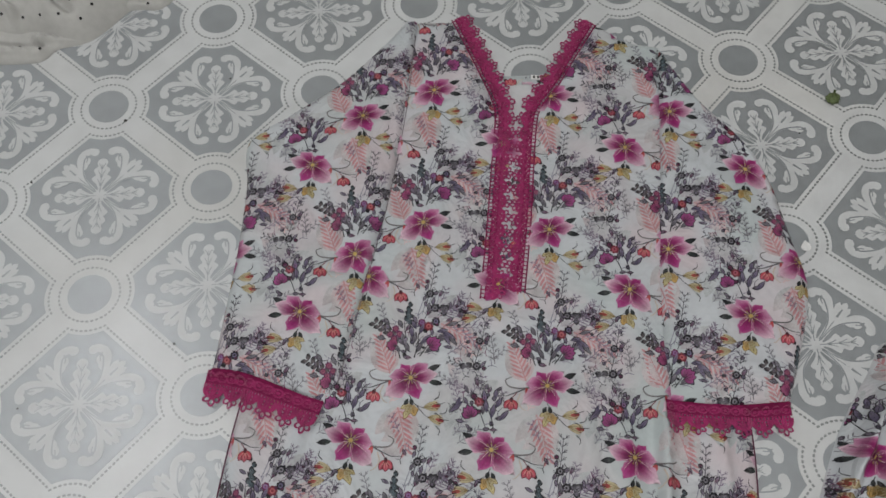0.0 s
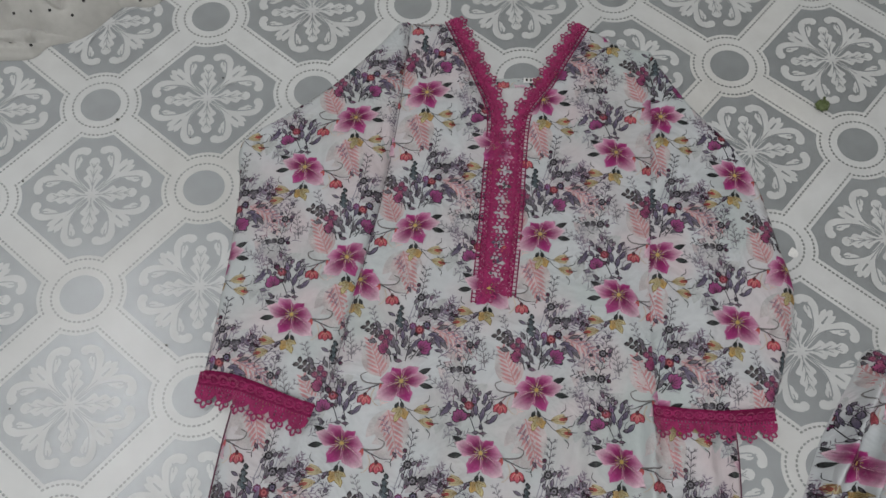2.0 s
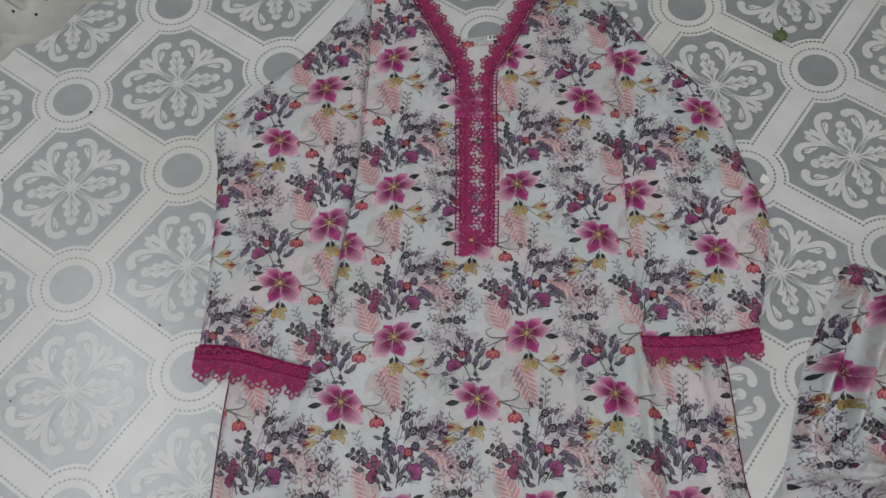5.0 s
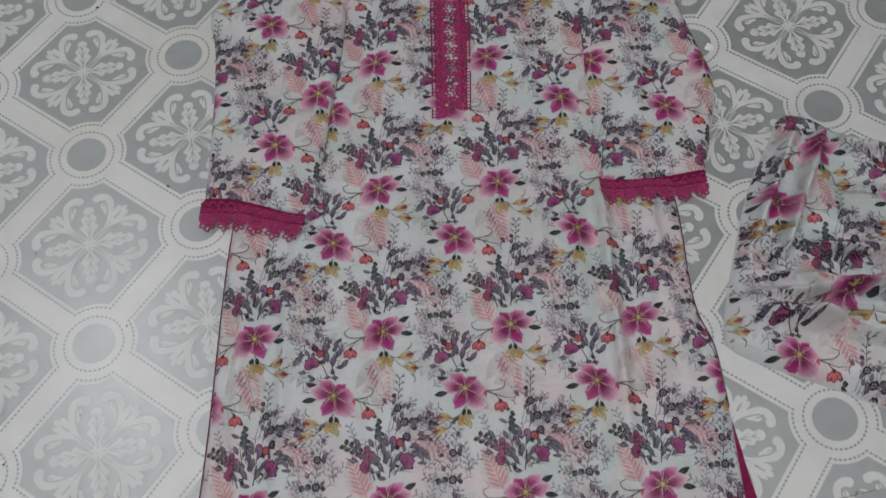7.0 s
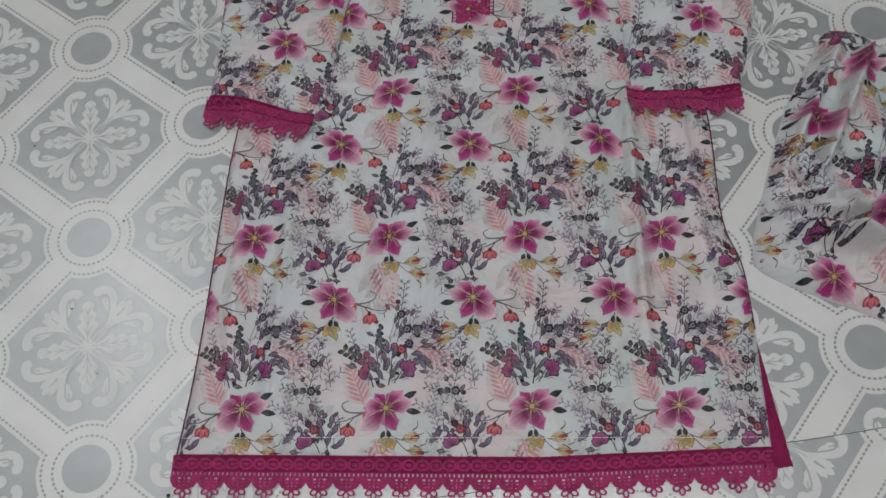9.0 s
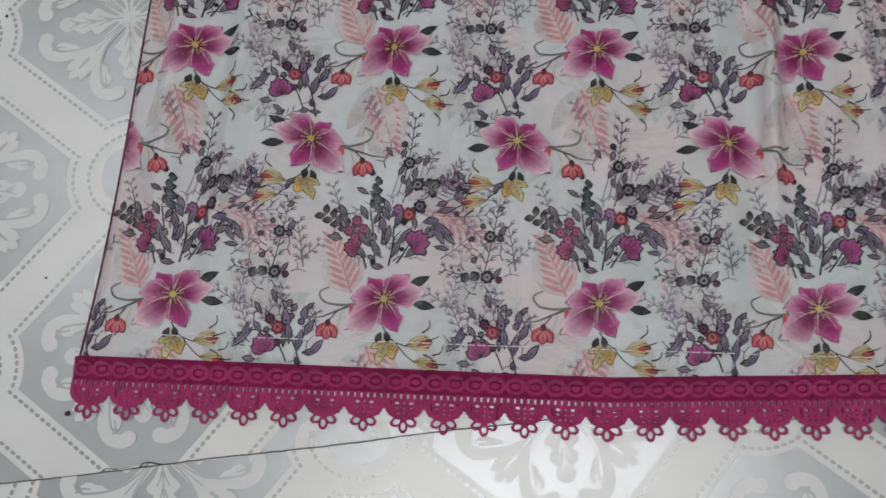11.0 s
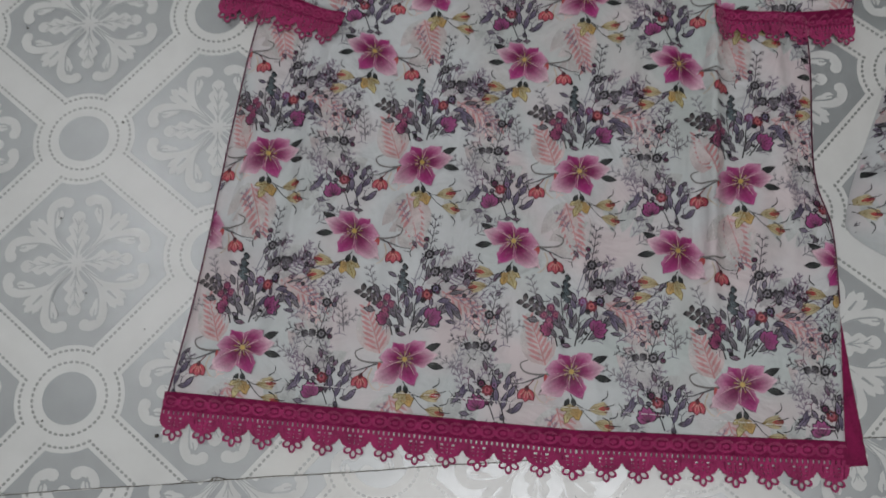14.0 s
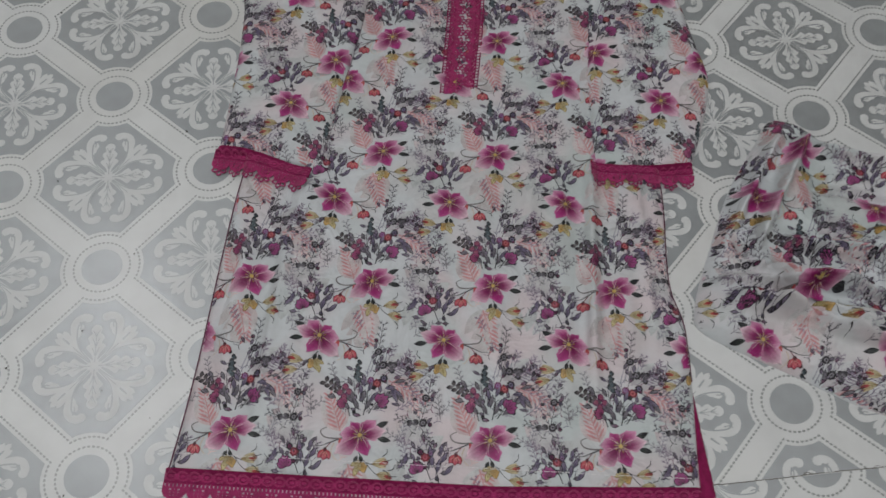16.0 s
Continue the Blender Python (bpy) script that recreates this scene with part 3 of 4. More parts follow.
    # soft watercolour patches behind all
    for x, y, a, length, width, c in ((6, 58, 20, 74, 44, (0.46, 0.44, 0.47)), (-98, -24, 60, 62, 42, (0.48, 0.455, 0.48)), (34, 30, -20, 60, 36, (0.53, 0.46, 0.475)), (-40, -80, 30, 70, 40, (0.52, 0.47, 0.48)), (40, -70, 75, 60, 34, (0.455, 0.485, 0.495))):
        for k in range(3):
            b = math.radians(a + 38 * (k - 1))
            leaf(x + length * 0.22 * math.cos(b), y + length * 0.22 * math.sin(b), a + 24 * (k - 1), length * 0.6, width * 0.42, c, ground, -1.6 + 0.2 * k, n=8, power=0.9, edge=ground)
    # ferns over them
    fern(-24, 4, 112, 46, 8, 15, rose, wash=blush)
    fern(-12, -34, -74, 50, 8, 18, rose, wash=blush)
    fern(-22, -30, 62, 20, 4, 8, (0.74, 0.52, 0.50))
    fern(30, 66, -26, 52, 8, 15, rose, wash=blush)
    fern(52, 50, -50, 26, 5, 10, (0.74, 0.50, 0.49))
    fern(-98, -70, 38, 30, 6, 9, grey, w=0.8)
    fern(30, 76, 28, 34, 8, 11, lilac, w=0.7)
    fern(40, 80, 62, 28, 7, 9, lilac, w=0.7)
    fern(24, 84, 5, 40, 8, 9, lilac, w=0.6)
    for i in range(5):
        stroke([(2 + 5 * i, 74 + 2 * i), (6 + 5 * i, 88 + 3 * i), (9 + 5 * i, 98 + 2 * i)], 1.4, (0.28, 0.28, 0.33), 0, 0.5, 6)
    # dark sprigs with small round flowers
    twig(12, -104, 82, 48, 6, 7.5)
    button(15, -93, 4.6)
    button(22, -110, 4.8)
    button(11, -78, 2.6, dark, plum)
    inked(33, -112, 60, 7, 6, grey, dark, 3, n=4)
    inked(33, -112, 120, 7, 6, grey, dark, 3, n=4)
    inked(33, -112, -90, 7, 5, grey, dark, 3, n=4)
    twig(34, -110, 30, 18, 3, 5)
    twig(70, 14, 78, 60, 7, 8)
    button(76, 48, 4.4)
    button(74, 18, 4.6)
    inked(62, 16, 40, 7, 6, grey, dark, 3, n=4)
    inked(62, 16, 160, 7, 6, grey, dark, 3, n=4)
    twig(60, 18, 165, 18, 3, 6)
    twig(72, 12, -60, 26, 4, 6)
    twig(58, -28, 112, 26, 4, 7, lilac)
    twig(-104, -6, 150, 22, 3, 6, grey)
    for x, y, a, length, n, size, c in ((40, 62, 4, 34, 5, 8, lilac), (44, 74, 22, 30, 5, 8, lilac), (36, 82, 44, 26, 4, 8, lilac), (56, 58, -38, 24, 4, 7, lilac), (28, 92, 74, 18, 3, 6, lilac),
                                  (-60, 22, 100, 34, 5, 7, (0.15, 0.14, 0.16)), (-66, 26, 40, 22, 3, 6, (0.2, 0.19, 0.22)), (-72, 18, 196, 18, 3, 6, (0.2, 0.19, 0.22)), (44, -8, 70, 24, 4, 7, (0.22, 0.2, 0.25)), (52, -62, 60, 20, 3, 6, (0.24, 0.22, 0.27)),
                                  (-8, -62, 118, 20, 3, 6, lilac), (-36, 66, 108, 20, 3, 6, (0.2, 0.19, 0.22)), (-58, -30, 66, 22, 3, 6, lilac), (40, 30, 40, 26, 4, 7, lilac), (-84, -12, 60, 22, 3, 6, lilac)):
        twig(x, y, a, length, n, size, c)
    for x, y, a, length, width in ((-4, 30, 118, 15, 5), (4, 30, 66, 15, 5), (-14, 30, 140, 14, 5), (14, 30, 40, 13, 5), (-12, 40, 100, 13, 4.5), (0, 40, 82, 14, 4.5), (26, 44, 30, 13, 4.5), (36, 64, 18, 14, 4.2), (40, 52, -48, 14, 4.4), (-32, 44, 170, 11, 4.5), (-14, 58, 118, 11, 4.5),
                                   (30, 78, 60, 11, 4), (16, 78, 96, 12, 4), (-30, 60, 120, 11, 4.5)):
        inked(x, y, a, length, width * 0.8, (0.09, 0.09, 0.11), (0.24, 0.22, 0.26), 3.1, n=4)
    # loose dark foliage through both bouquets
    pick = random.Random(11)
    for cx, cy, rx, ry, count in ((2, 50, 42, 32, 60), (-74, -30, 28, 26, 42), (56, 78, 32, 18, 30), (10, -98, 24, 20, 18), (70, 30, 18, 28, 20)):
        for _ in range(count):
            t, r = pick.uniform(0, 2 * math.pi), math.sqrt(pick.random())
            x, y = cx + rx * r * math.cos(t), cy + ry * r * math.sin(t)
            a = math.degrees(math.atan2(y - cy + ry * 0.9, x - cx)) + pick.uniform(-50, 50)
            tone = pick.choice((dark, (0.09, 0.08, 0.11), plum, (0.14, 0.12, 0.19), (0.20, 0.17, 0.24)))
            kind = pick.random()
            if kind < 0.40:
                inked(x, y, a, pick.uniform(6, 11), pick.uniform(2.2, 3.6), tone, (0.26, 0.22, 0.29), 2.4 + 0.5 * pick.random(), n=3)
            elif kind < 0.88:
                stroke([(x, y), (x + 5 * math.cos(math.radians(a + 20)), y + 5 * math.sin(math.radians(a + 20))), (x + 11 * math.cos(math.radians(a)), y + 11 * math.sin(math.radians(a)))], 0.95, tone, 1.5, 0.45, 5)
                stroke([(x + 5 * math.cos(math.radians(a + 20)), y + 5 * math.sin(math.radians(a + 20))), (x + 9 * math.cos(math.radians(a + 60)), y + 9 * math.sin(math.radians(a + 60)))], 0.7, tone, 1.6, 0.4, 3)
            else:
                button(x, y, pick.uniform(1.6, 2.8), dark, tone)
    # bouquet over the large blossom
    for a, length, x, y in ((96, 42, -8, 22), (84, 30, 2, 24), (112, 26, -14, 22), (60, 26, 8, 26)):
        stroke([(x, y), (x + length * 0.5 * math.cos(math.radians(a)) + 1, y + length * 0.5 * math.sin(math.radians(a))), (x + length * math.cos(math.radians(a)), y + length * math.sin(math.radians(a)))], 1.3, dark, 2, 0.9, 6)
    for i in range(5):
        for m in (1, -1):
            inked(-46 + 5.5 * i, 62 - 3.2 * i, 138 + m * 52, 7.5 - 0.4 * i, 3.6, (0.22, 0.19, 0.20), dark, 3, n=4)
    for x, y in ((-22, 57), (-28, 50), (-17, 51), (-23, 45)):
        button(x, y, 4.0, plum, (0.34, 0.10, 0.16))
    for i in range(4):
        for m in (1, -1):
            inked(-9 + 1.2 * m + 1.5 * math.sin(3 * i), 66 + 6.5 * i, 62 + m * (58 - 7 * i), 8.0 - i, 4.6 - 0.5 * i, (0.16, 0.22, 0.25), dark, 3.2 + 0.2 * i, n=4)
    button(16, 62, 5.2, rust, (0.45, 0.12, 0.13))
    button(24, 68, 4.6, dark, (0.16, 0.14, 0.24))
    button(8, 66, 4.2, plum, (0.25, 0.14, 0.32))
    rosebud(18, 38, 35, 7.5, plum, (0.36, 0.07, 0.24))
    rosebud(-20, 36, 160, 5.5, plum, (0.36, 0.07, 0.18))
    for x, y, a, size in ((30, 58, -28, 20), (34, 56, -62, 17), (26, 56, 12, 12), (6, 52, 70, 14), (-2, 48, 100, 13), (8, 40, 48, 15), (2, 58, 120, 11)):
        inked(x, y, a, size, 4.0, blue, (0.24, 0.20, 0.29), 3.3, n=5)
    # the second blossom, turned about, with its own smaller bouquet
    bx, by = 94.6, -74.3
    for x0 in (bx - 154.5,):
        rosebud(x0 - 24, by + 34, 110, 7, plum, (0.36, 0.07, 0.24))
        button(x0 - 16, by + 52, 5.0, rust, (0.42, 0.10, 0.14))
        button(x0 - 22, by + 58, 3.8, dark, plum)
        button(x0 - 10, by + 57, 3.8, dark, (0.24, 0.13, 0.26))
        for x, y, a, size in ((-34, 52, -135, 20), (-38, 56, -100, 15), (-2, 34, 78, 17), (-7, 40, 96, 15), (3, 46, 62, 13), (7, 32, 50, 15), (-8, 52, 104, 14), (2, 56, 84, 11)):
            inked(x0 + x, by + y, a, size, 4.0, blue, (0.24, 0.20, 0.29), 3.3, n=5)
        stroke([(x0 + 2, by + 18), (x0 - 2, by + 36), (x0 - 10, by + 52)], 1.3, dark, 2, 0.9, 8)
        stroke([(x0 - 6, by + 20), (x0 - 16, by + 42), (x0 - 30, by + 50), (x0 - 40, by + 48)], 1.1, dark, 2, 0.8, 10)
        twig(x0 - 20, by + 58, 150, 26, 4, 6, lilac)
    set_piece(bx - 154.5, by, True, -6)
    set_piece(0, 0, False, 0)
    return np.array(s.v), s.f, np.array(s.c), np.array(s.z)


REPEAT = print_repeat()
PITCH_U, PITCH_V = 0.1545, 0.1945


def lay_print(name, cloth, parent, u0, v0, turn=0.0, raised=0.0):
    """The print on one panel, following its height and ending at its edges."""
    p, faces, colours, layer = REPEAT
    f4 = np.array([f if len(f) == 4 else (*f, f[2]) for f in faces])
    c, s = math.cos(math.radians(turn)), math.sin(math.radians(turn))
    verts, quads, cols, count = [], [], [], 0
    span = 8
    for i in range(-span, span + 1):
        for j in range(-span, span + 1):
            x, y = p[:, 0] + i * PITCH_U, p[:, 1] + j * PITCH_V
            u, v = u0 + x * c - y * s, v0 + x * s + y * c
            ok = cloth.inset(u, v) > 0.0006
            if not ok.any():
                continue
            keep = f4[ok[f4].all(axis=1)]
            if not len(keep):
                continue
            used, back = np.unique(keep, return_inverse=True)
            verts.append(np.column_stack([u[used], v[used], cloth.height(u[used], v[used]) + 0.0003 + raised + 0.00012 * layer[used]]))
            quads.append(back.reshape(-1, 4) + count)
            cols.append(colours[used])
            count += len(used)
    faces = [tuple(dict.fromkeys(map(int, q))) for q in np.vstack(quads)]
    return mesh_object(name, np.vstack(verts), faces, M_INK, parent, "", np.vstack(cols))


# ---- lace ----
def lace_mesh(name, path, depth, pitch, parent, label, height, flip=1, lift_by=0.0012, bloom=1.0, eyelets=False):
    """Crochet lace along a path: a close band, a row of eyelets, and scallops that end in five-petalled flowers."""
    p = np.array(path)
    d = np.r_[0, np.cumsum(np.linalg.norm(np.diff(p, axis=0), axis=1))]
    total, n = d[-1], max(1, round(d[-1] / pitch))
    pitch = total / n
    s, g = Shapes(7e-5), Shapes()
    k = (0, 0, 0)
    b = depth
    mid_row = (0.34 if eyelets else 0.20) * b
    # ground of the band
    for i in range(n * 6):
        x0, x1 = pitch * i / 6, pitch * (i + 1) / 6
        for j in range(5):
            y0, y1 = (b * (0.0, 0.06, 0.19, 0.26, 0.33, 0.40)[j + e] if eyelets else 0.08 * b * (j + e) for e in (0, 1))
            if eyelets and j == 1:
                if i % 3 != 2:
                    xm = (x0 + x1) / 2 + (pitch / 12 if i % 3 else 0)
                    s.ribbon([(xm, y0 - 0.01 * b), (xm, y1 + 0.01 * b)], 0.045 * b, 0.045 * b, k, 0.0)
                continue
            if eyelets and j > 2 and (i + j) % 2 == 0:
                continue
            g.add([(x0, y0), (x1, y0), (x1, y1), (x0, y1)], [(0, 1, 2, 3)], [k] * 4, 0.0)
    for i in range(n):
        x = pitch * (i + 0.5)
        for m in (-1, 1):
            s.ring(x + m * pitch * 0.25, mid_row, 0.085 * b, 0.135 * b, k, 0.0006, 14, 1.35)
            s.ring(x + m * pitch * 0.25, mid_row, 0.0, 0.045 * b, k, 0.0005, 8, 1.6)
        s.ring(x, mid_row, 0.03 * b, 0.075 * b, k, 0.0007, 10)
        # one row of small holes
        if eyelets:
            g.add([(x - pitch / 2, 0.40 * b), (x + pitch / 2, 0.40 * b), (x + pitch / 2, 0.50 * b), (x - pitch / 2, 0.50 * b)], [(0, 1, 2, 3)], [k] * 4, 0.0)
        for j in range(6 if not eyelets else 0):
            xx = x + pitch * (j - 2.5) / 6
            s.ribbon([(xx - pitch * 0.083, 0.38 * b), (xx - pitch * 0.083, 0.50 * b)], 0.075 * b, 0.075 * b, k, 0.0004)
        s.ribbon([(x - pitch / 2, 0.495 * b), (x, 0.505 * b), (x + pitch / 2, 0.495 * b)], 0.055 * b, 0.055 * b, k, 0.0006)
        # close scallop with a few holes
        t = np.linspace(-1, 1, 13)
        s.ribbon(np.column_stack([x + t * pitch * 0.47, (0.52 + 0.26 * np.sqrt(np.clip(1 - t ** 2, 0, 1))) * b]), 0.085 * b, 0.085 * b, k, 0.0007)
        for t in (-0.80, -0.62, -0.16, 0.16, 0.62, 0.80):
            s.ribbon([(x + t * pitch * 0.47, 0.51 * b), (x + t * pitch * 0.42, 0.75 * b)], 0.075 * b, 0.065 * b, k, 0.0005)
        s.ring(x, 0.625 * b, 0.02 * b, 0.065 * b, k, 0.0008, 10, 1.2)
        for t in (-1, 1):
            s.ring(x + t * pitch * 0.19, 0.64 * b, 0.032 * b, 0.075 * b, k, 0.0006, 10, 1.25)
        s.ribbon([(x - pitch * 0.40, 0.585 * b), (x, 0.60 * b), (x + pitch * 0.40, 0.585 * b)], 0.05 * b, 0.05 * b, k, 0.0005)
        s.ring(x - pitch * 0.5, 0.58 * b, 0.015 * b, 0.065 * b, k, 0.0006, 8)
        # flower
        cy = (0.80 - 0.10 * (bloom - 1)) * b
        for q in range(5):
            a = math.pi / 2 + (q - 2) * 1.13
            r = 0.125 * b * bloom
            s.ring(x + r * math.cos(a), cy + r * math.sin(a), 0.045 * b * bloom, 0.078 * b * bloom, k, 0.0009 + 0.0001 * q, 12, 1.42, a)
        s.ring(x, cy, 0.0, 0.045 * b, k, 0.0015, 8)

    def put(shapes):
        v = np.array(shapes.v)
        x = np.clip(v[:, 0], 0, total)
        i = np.clip(np.searchsorted(d, x, side="right") - 1, 0, len(p) - 2)
        e = (p[i + 1] - p[i]) / (d[i + 1] - d[i])[:, None]
        base = p[i] + e * (x - d[i])[:, None]
        nrm = np.column_stack([e[:, 1], -e[:, 0]]) * flip
        q = base + nrm * v[:, 1:2]
        return np.column_stack([q, height(q[:, 0], q[:, 1]) + lift_by + np.array(shapes.z)])

    vs, vg = put(s), put(g)
    m = len(vs)
    # strands get thickness: a copy below, and walls left open underneath
    verts = np.vstack([vs, vg])
    faces = list(s.f) + [tuple(i + m for i in f) for f in g.f]
    slots = [0] * len(s.f) + [1] * len(g.f)
    ob = mesh_object(name, verts, faces, [M_LACE, M_LACE_DARK], parent, label, slots=slots, smooth=False)
    solid = ob.modifiers.new("thread", "SOLIDIFY")
    solid.thickness, solid.offset = 0.0011, 0.0
    return ob


# ---- the kurti ----
kurti = tagged(new("kurti"), "white cotton kurti with magenta lily print, laid on the floor", "dress")
kurti.matrix_world = KURTI


def neck_hole(u, v):
    """Positive outside the neck opening."""
    left = np.interp(v, [0.30, 0.345, 0.406, 0.50], [0.044, 0.030, 0.006, -0.038])
    right = np.interp(v, [0.30, 0.348, 0.394, 0.50], [0.045, 0.068, 0.096, 0.147])
    inside = np.minimum(np.minimum(u - left, right - u), v - 0.318)
    return -inside


BODY_L = [(-0.288, -0.458), (-0.284, -0.450), (-0.276, -0.385), (-0.269, -0.300), (-0.262, -0.176), (-0.254, -0.072), (-0.235, 0.06), (-0.19, 0.20), (-0.13, 0.34), (-0.096, 0.46), (-0.094, 0.50)]
BODY_R = [(0.341, -0.462), (0.340, -0.445), (0.340, -0.318), (0.336, -0.245), (0.321, -0.185), (0.320, -0.049), (0.30, 0.08), (0.255, 0.22), (0.240, 0.36), (0.238, 0.47), (0.238, 0.50)]
FRONT_FOLDS = [(-0.135, -0.02, -0.155, -0.44, 0.0050, 0.026), (-0.02, 0.02, -0.030, -0.44, 0.0046, 0.028), (0.085, 0.02, 0.075, -0.44, 0.0050, 0.026), (0.185, 0.02, 0.19, -0.44, 0.0050, 0.024), (0.265, -0.05, 0.275, -0.42, 0.0044, 0.022), (-0.215, -0.12, -0.228, -0.44, 0.0044, 0.020),
               (-0.095, 0.40, -0.165, -0.10, 0.0032, 0.010), (-0.165, -0.08, -0.19, -0.42, 0.0065, 0.012), (0.226, 0.02, 0.222, -0.36, 0.0090, 0.010), (0.03, -0.14, 0.045, -0.45, 0.0026, 0.018),
               (-0.06, 0.06, 0.16, 0.075, 0.0014, 0.007), (-0.10, -0.42, 0.10, -0.435, 0.0010, 0.006), (0.14, -0.02, 0.16, -0.30, 0.0045, 0.014), (0.285, 0.0, 0.30, -0.28, 0.0042, 0.012), (-0.06, -0.08, -0.08, -0.38, 0.0042, 0.014),
               (-0.225, -0.10, -0.235, -0.34, 0.0034, 0.012), (0.10, -0.20, 0.12, -0.44, 0.0022, 0.014), (0.18, 0.30, 0.20, 0.05, 0.0024, 0.016), (-0.03, 0.30, -0.05, 0.05, 0.0020, 0.016), (-0.12, -0.20, -0.13, -0.44, 0.0024, 0.012)]
front = Cloth(BODY_L, BODY_R, [(-0.30, -0.452), (-0.04, -0.456), (0.10, -0.458), (0.36, -0.449)],
              [(-0.12, 0.486), (-0.094, 0.490), (-0.045, 0.494), (0.05, 0.50), (0.152, 0.498), (0.188, 0.476), (0.24, 0.467), (0.26, 0.46)], 0.0015, 0.0065, FRONT_FOLDS, 0.0008, hole=neck_hole)
front.build("front_panel", M_CLOTH, kurti, "white cotton front panel with floral print", 190, 260)
lay_print("front_print", front, kurti, -0.0615, -0.0120)

back = Cloth([(-0.02, 0.26), (-0.03, 0.34), (-0.05, 0.44), (-0.07, 0.47)], [(0.12, 0.26), (0.13, 0.34), (0.14, 0.44), (0.16, 0.47)], [(-0.03, 0.27), (0.14, 0.27)],
             [(-0.08, 0.470), (-0.02, 0.428), (0.014, 0.412), (0.05, 0.412), (0.095, 0.421), (0.15, 0.465)], 0.0008, 0.0022, (), 0.0003, seed=2.0)
back.build("back_panel", M_INSIDE, kurti, "plain white inside of the back at the neck", 40, 40)
facing = Cloth([(-0.02, 0.385), (-0.03, 0.47)], [(0.125, 0.385), (0.14, 0.47)], [(-0.02, 0.398), (0.05, 0.393), (0.12, 0.404)], [(-0.08, 0.466), (-0.02, 0.4265), (0.014, 0.4105), (0.05, 0.4105), (0.095, 0.4195), (0.15, 0.463)], 0.0022, 0.0016, (), 0.0002)
facing.build("neck_facing", M_CLOTH, kurti, "printed facing along the back neckline", 40, 12)
lay_print("facing_print", facing, kurti, 0.020, 0.30, 180)
label_bm = box(0.066, 0.404, 0.0045, 0.080, 0.4115, 0.0052, 0.0002)
neck_label = part("size_label", label_bm, M_CHIP, kurti, "small white woven size label")
for x in (0.069, 0.0745):
    part("label_bar", box(x, 0.4062, 0.0053, x + 0.0026, 0.4102, 0.0055), M_SPECK, neck_label)

SLEEVE_L = Cloth([(-0.291, -0.06), (-0.291, -0.027), (-0.288, 0.06), (-0.286, 0.135), (-0.289, 0.221), (-0.296, 0.284), (-0.253, 0.323), (-0.190, 0.378), (-0.136, 0.446), (-0.112, 0.483), (-0.100, 0.50)],
                 [(-0.146, -0.07), (-0.142, -0.024), (-0.123, 0.101), (-0.106, 0.215), (-0.095, 0.340), (-0.092, 0.468), (-0.092, 0.50)],
                 [(-0.30, -0.023), (-0.25, -0.026), (-0.20, -0.037), (-0.14, -0.048)], [(-0.30, 0.50), (-0.09, 0.49)], 0.0015, 0.0150,
                 [(-0.10, 0.33, -0.20, 0.28, 0.0014, 0.012), (-0.28, 0.02, -0.15, 0.005, 0.0012, 0.008), (-0.19, 0.24, -0.23, 0.02, 0.0014, 0.018)], 0.0013, seed=5.0)
SLEEVE_R = Cloth([(0.226, -0.05), (0.225, -0.02), (0.223, 0.121), (0.229, 0.275), (0.236, 0.458), (0.236, 0.48)],
                 [(0.362, -0.05), (0.364, -0.018), (0.380, 0.034), (0.400, 0.118), (0.387, 0.190), (0.356, 0.298), (0.283, 0.388), (0.239, 0.462), (0.237, 0.48)],
                 [(0.21, -0.025), (0.30, -0.026), (0.37, -0.017)], [(0.22, 0.47), (0.38, 0.47)], 0.0015, 0.0145,
                 [(0.24, 0.30, 0.33, 0.25, 0.0014, 0.012), (0.25, 0.02, 0.35, 0.03, 0.001, 0.008), (0.30, 0.24, 0.29, 0.02, 0.0014, 0.018)], 0.0013, seed=7.0)
SLEEVE_L.build("sleeve", M_CLOTH, kurti, "white cotton sleeve with floral print", 70, 150)
SLEEVE_R.build("sleeve", M_CLOTH, kurti, "white cotton sleeve with floral print", 70, 150)
lay_print("sleeve_print", SLEEVE_L, kurti, -0.1400, 0.133, 3)
lay_print("sleeve_print", SLEEVE_R, kurti, 0.2350, 0.162, -3)

# the back panel's lace-trimmed slit edge beside the front
slit = Cloth([(0.330, -0.47), (0.330, -0.40), (0.334, -0.32), (0.334, -0.29)], [(0.360, -0.47), (0.356, -0.44), (0.342, -0.34), (0.3365, -0.29)], [(0.32, -0.470), (0.37, -0.462)], [(0.32, -0.295), (0.37, -0.295)], 0.0006, 0.0030, (), 0.0002)
slit.build("slit_trim", M_LACE_DARK, kurti, "dark magenta trim of the back slit edge", 14, 60)


def top_of(*cloths):
    def height(u, v):
        z = np.full(np.shape(u), 0.0008)
        for c in cloths:
            z = np.where(c.inset(u, v) > 0, np.maximum(z, c.height(u, v)), z)
        return z
    return height


